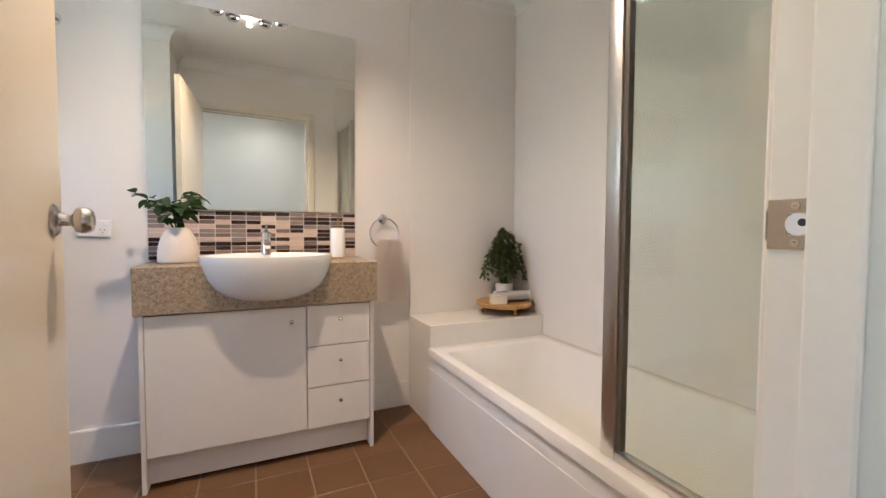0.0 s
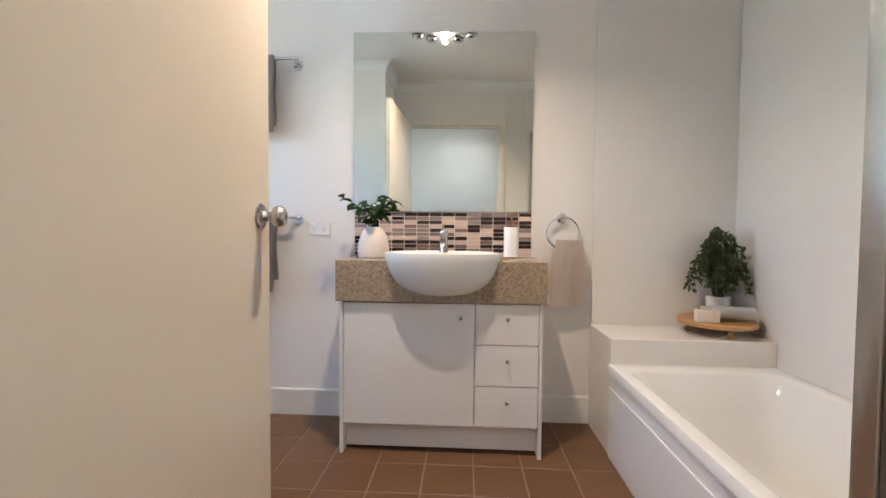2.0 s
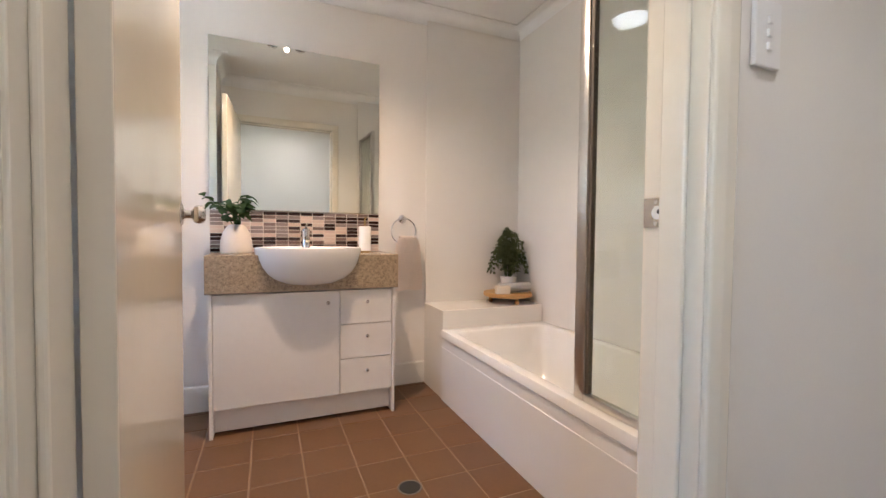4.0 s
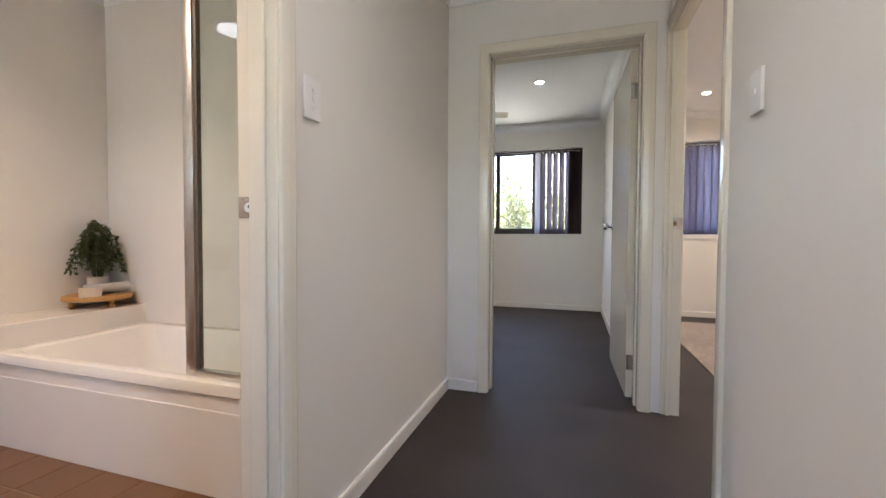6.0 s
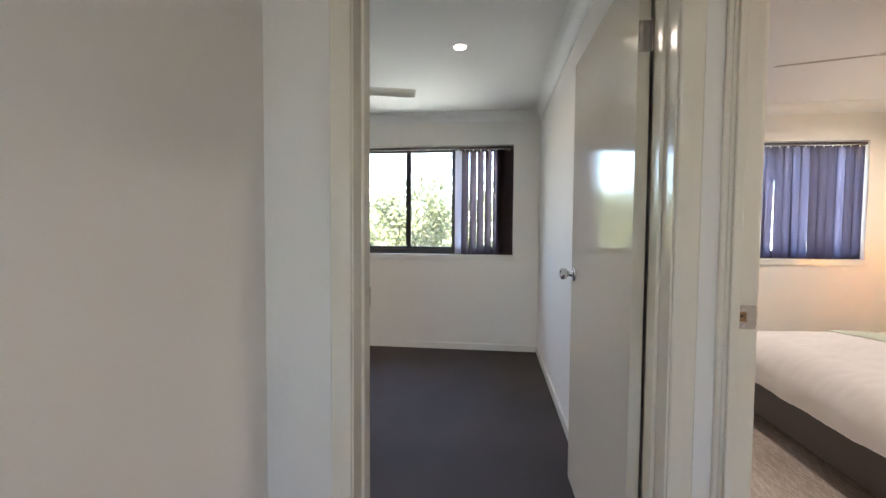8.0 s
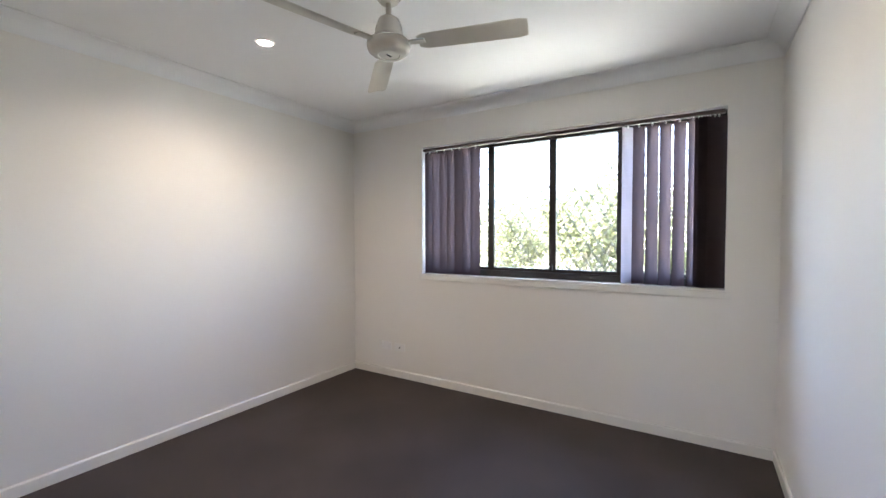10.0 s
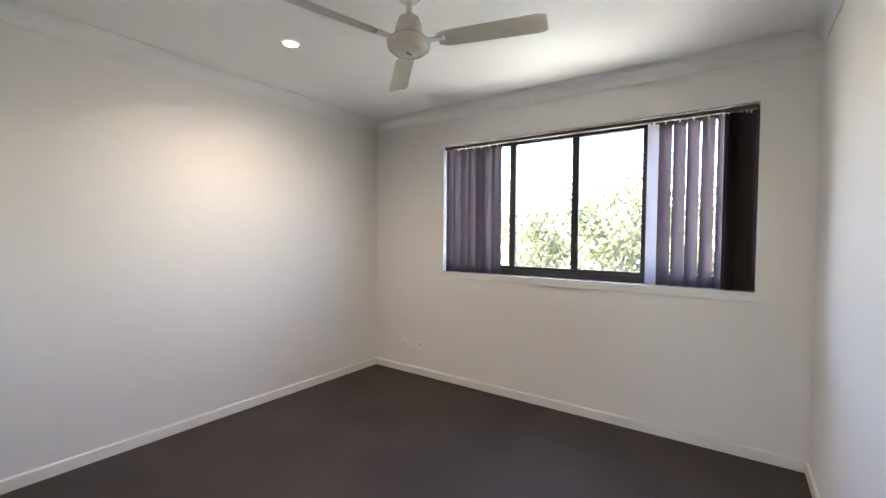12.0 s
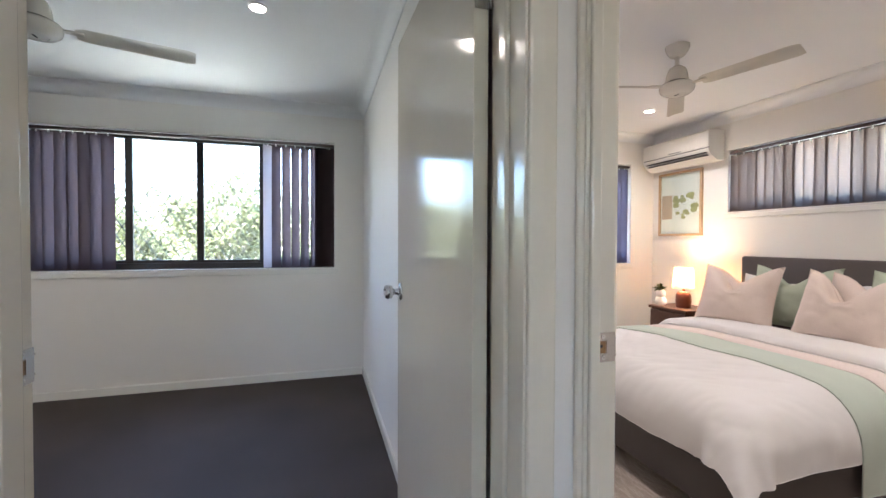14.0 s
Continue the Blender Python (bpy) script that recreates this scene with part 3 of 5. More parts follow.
def blind(name, u0, u1, z0, z1, m, vanes, mat, label, pale=-1, swayed={}):
    """Vertical blind: a headrail with hanging vanes (place, turn in degrees); pale: index of one vane coloured as if
    lit from behind; swayed: vanes that hang askew.
    """
    b = thing(name, label, "blind")
    b.matrix_basis = m
    part("headrail", box(u0 + 0.006, u1 - 0.012, 0.006, 0.050, z1 - 0.038, z1 - 0.014, 0.003), RAIL_BROWN, b, "dark brown blind headrail")
    meshes = []
    for v in range(3):
        bm = bmesh.new()
        cols = []
        for k in range(7):
            w = (k / 6 - 0.5) * 0.089
            cols.append([bm.verts.new((w, 0.007 * (1 - (w / 0.0445) ** 2) + 0.0015 * math.sin(v * 2 + k), z)) for z in (z0 + 0.016, z0 + 0.05, (z0 + z1) / 2, z1 - 0.048)])
        for a, c in zip(cols, cols[1:]):
            for k in range(3):
                bm.faces.new((a[k], c[k], c[k + 1], a[k + 1]))
        bmesh.ops.solidify(bm, geom=bm.faces[:], thickness=0.0008)
        meshes.append(mesh_of(bm, "vane", mat, True))
    # same vane in the paled colour that stands in for backlight
    backlit_mesh = meshes[0].copy()
    backlit_mesh.materials[0] = VANE_LIT
    for k, (u, turn) in enumerate(vanes):
        ob = new("vane", meshes[k % 3] if k != pale else backlit_mesh)
        ob.parent = b
        ob.matrix_basis = pose(u, 0.030, z1, random.uniform(-0.15, 0.15), swayed.get(k, random.uniform(-0.12, 0.12)), turn) @ Matrix.Translation((0, 0, -z1))
        hook = new("hook", hook_mesh)
        hook.parent = ob
        hook.matrix_basis = pose(0, 0.004, z1 - 0.056)
    return b


hook_mesh = mesh_of(box(-0.005, 0.005, -0.002, 0.002, 0.0, 0.026), "hook", PLASTIC)
EAST = pose(5.617, 0, 0, 0, 0, -90)  # local x is -y of the room, local y outward
window("window_1", -1.95, 0.315, 0.985, 2.125, EAST, [-1.315, -0.797, -0.30], "dark bronze sliding window with a diamond security grille")
window("window_2", 1.31, 3.57, 0.985, 2.11, EAST, [1.88, 2.44, 3.0], "dark bronze sliding window behind closed blinds")
SOUTH = pose(0, -3.88, 0, 0, 0, 180)
window("window_3", -4.70, -2.72, 1.51, 2.10, SOUTH, [-3.71], "wide high window over the bed", False)
window("window_4", 1.5, 2.3, 1.2, 2.1, pose(-1.6, 0, 0, 0, 0, 90), [1.9], "bathroom window", False)
# unseen window, added only as a daylight source for the hall
window("window_5_added", -0.50, 0.36, 1.0, 2.1, pose(-2.0, 0, 0, 0, 0, 90), [-0.07], "unseen hall end window added for daylight", False)
random.seed(4)
left = [(-1.890 + 0.077 * k, 8 + 6 * math.sin(k * 1.7)) for k in range(7)]
right = [(-0.248, 38), (-0.180, 36), (-0.098, 38), (-0.020, 40), (0.060, 38), (0.140, 42), (0.168, 58), (0.184, 60), (0.199, 58), (0.214, 56), (0.228, 50), (0.252, 20), (0.272, 8)]
# vane 7, first right of the opening, has sky light painted into its colour
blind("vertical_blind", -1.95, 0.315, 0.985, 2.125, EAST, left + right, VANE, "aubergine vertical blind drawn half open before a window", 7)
blind("vertical_blind", 1.31, 3.57, 0.985, 2.11, EAST, [(1.357 + 0.0770 * k + random.uniform(-0.002, 0.002), 4 + random.uniform(-2, 2)) for k in range(29)], VANE_INDIGO, "indigo vertical blind drawn shut", swayed={8: 0.8, 9: -0.3, 18: 1.1, 19: -0.6, 20: -1.0})
blind("vertical_blind", -4.70, -2.72, 1.51, 2.10, SOUTH, [(-4.655 + 0.0765 * k + random.uniform(-0.005, 0.005), 7 + random.uniform(-3, 4)) for k in range(26)], VANE_PALE, "mauve vertical blind drawn shut over the bed")

# ---- ceiling fans and lights ----


def blade_mesh():
    bm = bmesh.new()
    rows = []
    for k in range(15):
        t = k / 14
        r = 0.140 + 0.480 * t
        w = 0.047 + 0.009 * t
        if t > 0.92:
            w *= math.sqrt(max(0.05, 1 - ((t - 0.92) / 0.08) ** 2 * 0.35))
        if t < 0.06:
            w *= 0.72
        rows.append([bm.verts.new((r, s * w, 0.004 * (1 - s * s) - s * w * 0.24)) for s in (-1, -0.5, 0, 0.5, 1)])
    for a, b in zip(rows, rows[1:]):
        for k in range(4):
            bm.faces.new((a[k], a[k + 1], b[k + 1], b[k]))
    bmesh.ops.solidify(bm, geom=bm.faces[:], thickness=0.006)
    return mesh_of(bm, "blade", FAN_PAINT, True)


BLADE = blade_mesh()


def ceiling_fan(x, y, turn, label):
    fan = thing("ceiling_fan", label, "ceiling fan", (x, y, HIGH))
    part("canopy", lathe([(0, 0), (0.068, 0), (0.068, -0.012), (0.060, -0.035), (0.042, -0.062), (0.014, -0.068), (0, -0.068)]), FAN_PAINT, fan, "", True)
    part("downrod", lathe([(0.0125, -0.06), (0.0125, -0.155)], steps=14), FAN_PAINT, fan, "", True)
    part("coupling", lathe([(0, -0.125), (0.024, -0.125), (0.046, -0.140), (0.058, -0.170), (0.064, -0.210), (0.064, -0.221), (0, -0.221)]), FAN_PAINT, fan, "", True)
    part("seam", lathe([(0.0625, -0.2195), (0.0625, -0.2295)]), BLACK, fan, "dark gap above the motor")
    part("motor", lathe([(0, -0.227), (0.060, -0.227), (0.086, -0.233), (0.098, -0.244), (0.099, -0.262), (0.094, -0.278), (0.076, -0.294), (0.050, -0.300), (0.047, -0.297), (0.022, -0.298), (0, -0.299)], steps=40), FAN_PAINT, fan, "", True)
    part("badge", box(-0.016, 0.016, -0.005, 0.005, -0.3000, -0.2985, 0.0005), SLOT, fan)
    for k in range(3):
        blade = new("blade", BLADE)
        blade.parent = fan
        blade.matrix_basis = pose(0, 0, -0.255, 0, 0, turn + 120 * k)
        arm = part("bracket", box(0.088, 0.172, -0.017, 0.017, -0.001, 0.0075, 0.002), FAN_PAINT, blade)
    return fan


ceiling_fan(4.03, 1.035, 46, "cream three-bladed ceiling fan under the bedroom ceiling")
ceiling_fan(3.78, -2.31, -45, "cream three-bladed ceiling fan over the bed")


def downlight(x, y):
    d = thing("downlight", "round white recessed downlight switched on", "downlight", (x, y, HIGH), "ceiling downlights")
    part("bezel", lathe([(0.036, -0.001), (0.036, -0.006), (0.042, -0.010), (0.050, -0.007), (0.052, 0)], steps=28), PLASTIC, d, "", True)
    part("lens", lathe([(0, -0.004), (0.037, -0.004), (0.037, -0.001), (0, -0.001)], steps=24), LAMP_GLOW, d, "glowing lens")
    return d


# the two fittings at x 2.45 are unseen, added to go with their lamps
for x, y in ((4.055, 1.965), (4.07, 0.12), (4.86, -3.11), (4.86, -1.50), (2.45, -3.11), (2.45, -1.50), (0.55, -0.07)):
    downlight(x, y)

# heat lamp in the bathroom ceiling
heat = thing("bathroom_heat_lamp", "white ceiling heater with chrome bulbs and lit globe", "heat lamp", (0.33, 1.73, HIGH))
part("plate", box(-0.26, 0.26, -0.12, 0.12, -0.018, 0.0, 0.006), PLASTIC, heat)
part("globe", lathe([(0, -0.056), (0.010, -0.054), (0.016, -0.046), (0.017, -0.038), (0.014, -0.028), (0.010, -0.016)], steps=18), LAMP_GLOW, heat, "lit globe", True)
for x, y in ((-0.195, 0.025), (-0.100, -0.025), (0.100, -0.025), (0.195, 0.025)):
    bulb = part("heat_bulb", lathe([(0.022, -0.016), (0.034, -0.030), (0.039, -0.042), (0.036, -0.052), (0.020, -0.059), (0, -0.060)], at=(x, y, 0), steps=20), CHROME, heat, "chrome-backed heat bulb", True)
    part("collar", lathe([(0.044, -0.015), (0.047, -0.026), (0.041, -0.032), (0.035, -0.02)], at=(x, y, 0), steps=20), CHROME, bulb, "", True)
vent = thing("tubular_skylight", "round white skylight diffuser glowing with daylight", "skylight", (-0.09, 2.16, HIGH))
part("rim", lathe([(0.150, 0), (0.150, -0.010), (0.140, -0.018), (0.118, -0.012), (0.118, -0.004)], steps=36), PLASTIC, vent, "", True)
part("diffuser", lathe([(0, -0.026), (0.09, -0.024), (0.112, -0.016), (0.112, -0.010), (0, -0.010)], steps=32), SKYLIGHT, vent, "daylit white diffuser", True)

# ---- switches and sockets ----


def plate_thing(name, wide, high, m, label, category, group=""):
    """A wall plate in local axes: x along the wall, y off the wall, z up, its middle at the origin."""
    ob = thing(name, label, category, group=group)
    ob.matrix_basis = m
    part("plate", box(-wide / 2, wide / 2, 0.0, 0.010, -high / 2, high / 2, 0.003), PLASTIC, ob)
    return ob


sw = plate_thing("light_switch", 0.076, 0.122, pose(1.008, 0.539, 1.357, 0, 0, 180), "white three-gang light switch beside the bathroom door", "light switch")
for k in (-1, 0, 1):
    part("rocker", box(-0.006, 0.006, 0.009, 0.0145, k * 0.024 - 0.0075, k * 0.024 + 0.0075, 0.002), PLASTIC, sw)
sw = plate_thing("light_switch", 0.074, 0.118, pose(1.290, -0.684, 1.352), "white single light switch on the hall wall", "light switch")
part("rocker", box(-0.006, 0.006, 0.009, 0.0145, -0.008, 0.008, 0.002), PLASTIC, sw)


def socket(m, double, label):
    s = plate_thing("power_socket", 0.118, 0.073, m, label, "power socket")
    for k in ((-1, 1) if double else (0,)):
        for x, z, tilt in ((-0.007, -0.004, 30), (0.007, -0.004, -30), (0, -0.017, 0)):
            part("slot", sweep([(k * 0.028 + x - 0.003 * math.sin(radians(tilt)), 0.0102, z - 0.004), (k * 0.028 + x + 0.003 * math.sin(radians(tilt)), 0.0102, z + 0.004)], 0.0011, steps=6), SLOT, s)
        part("rocker", box(k * 0.04 - 0.008, k * 0.04 + 0.008, 0.009, 0.0145, 0.014, 0.026, 0.002), PLASTIC, s)
    return s


socket(pose(-0.324, 2.639, 1.022, 0, 0, 180), True, "white double power socket above the bathroom skirting")
socket(pose(5.616, 2.365, 0.285, 0, 0, 90), True, "white double power socket low on the bedroom wall")
data = plate_thing("wall_outlet", 0.112, 0.071, pose(5.616, 2.205, 0.285, 0, 0, 90), "white aerial outlet plate low on the bedroom wall", "wall outlet")
part("jack", lathe([(0.007, 0.009), (0.007, 0.013), (0.003, 0.013), (0.003, 0.009)], turn=pose(0, 0, 0, -90, 0, 0), steps=12), SLOT, data)

# ---- bathroom: vanity ----
vanity = thing("vanity_cabinet", "white laminate vanity with one door and three drawers", "vanity", (0.35, 2.44, 0))


def v_box(name, x0, x1, y0, y1, z0, z1, mat=LAMINATE, bevel=0.0015, parent=None, label=""):
    return part(name, box(x0 - 0.35, x1 - 0.35, y0 - 2.44, y1 - 2.44, z0, z1, bevel), mat, parent or vanity, label)


v_box("side_panel", -0.100, -0.084, 2.252, 2.636, 0.0, 0.694)
v_box("side_panel", 0.790, 0.806, 2.252, 2.636, 0.0, 0.694)
v_box("body", -0.083, 0.789, 2.276, 2.636, 0.13, 0.690)
v_box("kickboard", -0.083, 0.789, 2.305, 2.322, 0.012, 0.129)
door = v_box("door", -0.082, 0.504, 2.254, 2.272, 0.138, 0.688)
VKNOB = [(0, 0), (0.0045, 0), (0.0045, 0.010), (0.009, 0.014), (0.010, 0.019), (0.007, 0.023), (0, 0.024)]


def v_knob(x, z, parent):
    part("knob", lathe(VKNOB, at=(x - 0.35, 2.254 - 2.44, z), turn=pose(0, 0, 0, 90, 0, 0), steps=16), CHROME, parent, "small chrome knob", True)


v_knob(0.445, 0.627, door)
for z0, z1 in ((0.508, 0.688), (0.323, 0.504), (0.138, 0.319)):
    drawer = v_box("drawer", 0.509, 0.787, 2.254, 2.272, z0, z1)
    v_knob(0.650, (z0 + z1) / 2 + 0.026, drawer)
tagged(part("benchtop", box(-0.114, 0.820, 2.236, 2.637, 0.695, 0.878, 0.003), STONE), "thick beige speckled stone benchtop on the vanity", "benchtop")


def bowl(rx, ry, profile, at, bm=None, steps=48, power=2.3):
    """Rounded basin from (share of radius, height) rings."""
    bm = bm or bmesh.new()
    rings = []
    for s, z in profile:
        if s == 0:
            rings.append([bm.verts.new((at[0], at[1], at[2] + z))])
            continue
        ring = []
        for k in range(steps):
            a = 2 * math.pi * k / steps
            c, d = math.cos(a), math.sin(a)
            r = (abs(c) ** power + abs(d) ** power) ** (-1 / power)
            ring.append(bm.verts.new((at[0] + rx * s * r * c, at[1] + ry * s * r * d, at[2] + z)))
        rings.append(ring)
    for a, b in zip(rings, rings[1:]):
        for k in range(steps):
            j = (k + 1) % steps
            if len(b) == 1:
                bm.faces.new((a[k], a[j], b[0]))
            elif len(a) == 1:
                bm.faces.new((a[0], b[j], b[k]))
            else:
                bm.faces.new((a[k], a[j], b[j], b[k]))
    return bm


basin = thing("washbasin", "white ceramic semi-recessed basin set in stone", "basin", (0.36, 2.305, 0.915))
outer = [(0, -0.184), (0.30, -0.180), (0.55, -0.167), (0.72, -0.147), (0.84, -0.121), (0.925, -0.088), (0.972, -0.056), (0.994, -0.026), (1.0, -0.010), (0.995, -0.002), (0.97, 0.0)]
inner = [(0.90, -0.004), (0.84, -0.020), (0.74, -0.065), (0.58, -0.105), (0.34, -0.128), (0.08, -0.136), (0, -0.136)]
part("bowl", bowl(0.264, 0.180, [(a, 1.09 * z) for a, z in outer] + inner, (0, 0, 0), power=2.15), CERAMIC, basin, "", True)
part("waste", lathe([(0, 0.004), (0.018, 0.004), (0.021, 0.0), (0.021, -0.004), (0, -0.004)], at=(0, 0.0, -0.134), steps=18), CHROME, basin, "chrome waste", True)
tap = thing("basin_tap", "chrome single-lever mixer tap on the basin", "tap", (0.355, 2.475, 0.905))
part("body", lathe([(0, 0), (0.024, 0), (0.024, 0.004), (0.021, 0.008), (0.020, 0.075), (0.022, 0.092), (0.020, 0.104), (0.012, 0.110), (0, 0.111)], steps=20), CHROME, tap, "", True)
part("spout", sweep([(0, 0, 0.050), (0, -0.04, 0.058), (0, -0.085, 0.052), (0, -0.105, 0.040)], [0.014, 0.013, 0.012, 0.0115], steps=14), CHROME, tap, "", True)
part("lever", sweep([(0, 0.004, 0.108), (0, -0.02, 0.122), (0, -0.06, 0.132)], [0.008, 0.006, 0.005], steps=10), CHROME, tap, "", True)
mirror = thing("mirror", "large frameless bathroom mirror above the vanity", "mirror", (0.337, 2.64, 1.112))
mirror.matrix_basis = pose(0.337, 2.630, 1.112, 0.5, 0, 1.0)
part("glass", box(-0.471, 0.471, -0.007, -0.001, 0.0, 0.935, 0.0025, segments=1), MIRROR, mirror)

# soap dispenser and leafy vase
soap = thing("soap_dispenser", "white ceramic soap dispenser with a brass pump", "soap dispenser", (0.685, 2.475, 0.878))
part("bottle", lathe([(0.032, 0.008), (0.036, 0.010), (0.036, 0.150), (0.033, 0.154), (0, 0.154)], steps=24), CERAMIC, soap, "", True)
part("base", lathe([(0, 0), (0.035, 0), (0.035, 0.009), (0, 0.009)], steps=24), GOLD, soap, "brass base ring")
part("pump", sweep([(0, 0, 0.152), (0, 0, 0.198), (0, -0.012, 0.206), (0, -0.036, 0.202)], [0.007, 0.005, 0.005, 0.004], steps=10), GOLD, soap, "brass pump")
vase = thing("vase", "matt cream ceramic vase with dark green foliage", "vase", (0.008, 2.46, 0.878))
part("vessel", lathe([(0, 0), (0.070, 0), (0.076, 0.006), (0.078, 0.03), (0.074, 0.07), (0.063, 0.11), (0.045, 0.14), (0.034, 0.150), (0.030, 0.148), (0.036, 0.135), (0, 0.12)], steps=30), VASE, vase, "", True)


def leaf_bm(bm, m, long, wide, curl=0.25, steps=5):
    """One leaf blade, pointed at both ends and folded along its rib."""
    rows = []
    for k in range(steps + 1):
        t = k / steps
        w = wide * math.sin(math.pi * min(1, 0.06 + 0.94 * t)) ** 0.8 * 0.5 if 0 < k < steps else 0.0008
        z = -curl * long * t * t
        rows.append([bm.verts.new(m @ Vector((long * t, s * w, z + abs(s) * w * 0.35))) for s in (-1, 0, 1)])
    for a, b in zip(rows, rows[1:]):
        for k in range(2):
            bm.faces.new((a[k], a[k + 1], b[k + 1], b[k]))


random.seed(11)
stem_bm, n_stem = bmesh.new(), 0
for k in range(9):
    a = 2 * math.pi * k / 9 + random.uniform(-0.3, 0.3)
    reach, rise = random.uniform(0.05, 0.13), random.uniform(0.05, 0.16)
    if math.cos(a) > 0.2:
        reach *= 0.6
    if k == 5:
        reach, rise = 0.15, 0.14
    pts = [Vector((0.008 * math.cos(a), 0.008 * math.sin(a), 0.13)), Vector((reach * 0.5 * math.cos(a), reach * 0.35 * math.sin(a), 0.15 + rise * 0.7)), Vector((reach * math.cos(a), reach * 0.6 * math.sin(a), 0.15 + rise))]
    sweep(pts, [0.0025, 0.002, 0.001], stem_bm, 5)
    for j in range(6):
        t = 0.3 + 0.7 * j / 5
        p = pts[0].lerp(pts[1], t * 2) if t < 0.5 else pts[1].lerp(pts[2], t * 2 - 1)
        b = bmesh.new()
        leaf_bm(b, Matrix.Translation(p) @ pose(0, 0, 0, random.uniform(-35, 35), random.uniform(-30, 35), math.degrees(a) + random.uniform(-95, 95)), random.uniform(0.045, 0.072), random.uniform(0.026, 0.040))
        part("leaf", b, LEAF_DARK, vase, "", True)
tagged(part("stem", stem_bm, LEAF_DARK, vase), kind="stuff")

# ---- bathroom: towels and rails ----


def hanging_towel(name, x0, x1, y, z_top, z_bottom, mat, label, back=0.0, gather=0.0, seed=1):
    """A towel over a bar: folds that deepen downward, gathered at the top where it passes a ring."""
    t = thing(name, label, "towel", ((x0 + x1) / 2, y, z_bottom))
    half, h = (x1 - x0) / 2, z_top - z_bottom
    for side, drop in ((-1, 1.0), (1, back)):
        if not drop:
            continue
        bm, rows = bmesh.new(), []
        for j in range(25):
            f = j / 24 * drop
            row = []
            squeeze = 1 - gather * math.exp(-f * 4.5)
            for k in range(29):
                u = k / 28 * 2 - 1
                fold = 0.016 * math.sin(u * 3.4 + seed + f) * (0.4 + f) + 0.004 * math.sin(u * 9 + seed * 2 + 5 * f) + 0.006 * noise.noise(Vector((u * 2, f * 5, seed)))
                off = 0.008 + 0.007 * min(1, f * 6) + gather * 0.03 * math.exp(-f * 5) * (1 - u * u)
                row.append(bm.verts.new((u * half * squeeze + 0.004 * math.sin(f * 9 + u), side * (off + 0.4 * (fold + 0.011)), h * (1 - f) + (0.004 * math.sin(u * 5 + seed) if j == 24 else 0))))
            rows.append(row)
        for a, b in zip(rows, rows[1:]):
            for k in range(28):
                bm.faces.new((a[k], a[k + 1], b[k + 1], b[k]))
        bmesh.ops.solidify(bm, geom=bm.faces[:], thickness=0.006)
        part("front_fall" if side < 0 else "back_fall", bm, mat, t, "", True)
    part("fold", box(-half * (1 - gather), half * (1 - gather), -0.017, 0.017, h - 0.006, h + 0.012, 0.005), mat, t, "", True)
    return t


for z in (1.900, 1.078):
    rail = thing("towel_rail", "chrome towel rail on the bathroom wall", "towel rail", (-0.75, 2.64, z), "towel rails")
    part("bar", sweep([(-0.34, -0.07, 0), (0.335, -0.07, 0)], 0.008, steps=14), CHROME, rail, "", True)
    for x in (-0.31, 0.31):
        post = part("post", sweep([(x, -0.004, -0.006), (x, -0.074, 0)], 0.010, steps=14), CHROME, rail, "", True)
        part("rose", lathe([(0, 0), (0.027, 0), (0.028, 0.006), (0.024, 0.013), (0, 0.014)], at=(x, -0.001, -0.010), turn=pose(0, 0, 0, 90, 0, 0), steps=24), CHROME, post, "", True)
hanging_towel("bath_towel", -0.98, -0.540, 2.57, 1.905, 1.520, TOWEL_GREY, "grey bath towel folded over a chrome rail", 0.9, 0, 1)
hanging_towel("bath_towel", -0.98, -0.540, 2.57, 1.083, 0.680, TOWEL_GREY, "grey bath towel folded over a lower chrome rail", 0.85, 0, 3)
ring = thing("towel_ring", "chrome towel ring beside the vanity", "towel ring", (0.965, 2.64, 1.085))
part("rose", lathe([(0, 0), (0.026, 0), (0.027, 0.006), (0.018, 0.014), (0.012, 0.020), (0.012, 0.032), (0, 0.034)], at=(0, -0.001, 0), turn=pose(0, 0, 0, 90, 0, 0), steps=24), CHROME, ring, "", True)
part("hoop", sweep([(0.082 * math.sin(2 * math.pi * k / 36), -0.034, -0.078 + 0.082 * math.cos(2 * math.pi * k / 36)) for k in range(36)], 0.0045, steps=8, closed=True), CHROME, ring, "", True)
hanging_towel("hand_towel", 0.893, 1.083, 2.592, 0.965, 0.630, TOWEL_PINK, "oatmeal hand towel hanging from the ring", 0.9, 0.42, 2)

# ---- bathroom: bathtub, ledge and screen ----
panel = setting("trim_bath_wall_north", box(1.126, 1.848, 2.630, 2.638, 0.53, 2.44, 0.002), WHITE_TILE, "smooth white panel above the bath ledge", "wall panel")
setting("trim_bath_wall_east", box(1.840, 1.848, 0.672, 2.628, 0.40, 2.44, 0.002), WHITE_TILE, "smooth white panel beside the bathtub", "wall panel")
setting("trim_bath_wall_south", box(1.126, 1.838, 0.662, 0.670, 0.40, 2.44, 0.002), WHITE_TILE, "smooth white panel behind the shower screen", "wall panel")
ledge = tagged(part("bath_ledge", box(1.120, 1.838, 2.312, 2.629, -0.003, 0.532, 0.004), WHITE_TILE), "white tiled ledge at the end of the bathtub", "ledge", "", "structure")


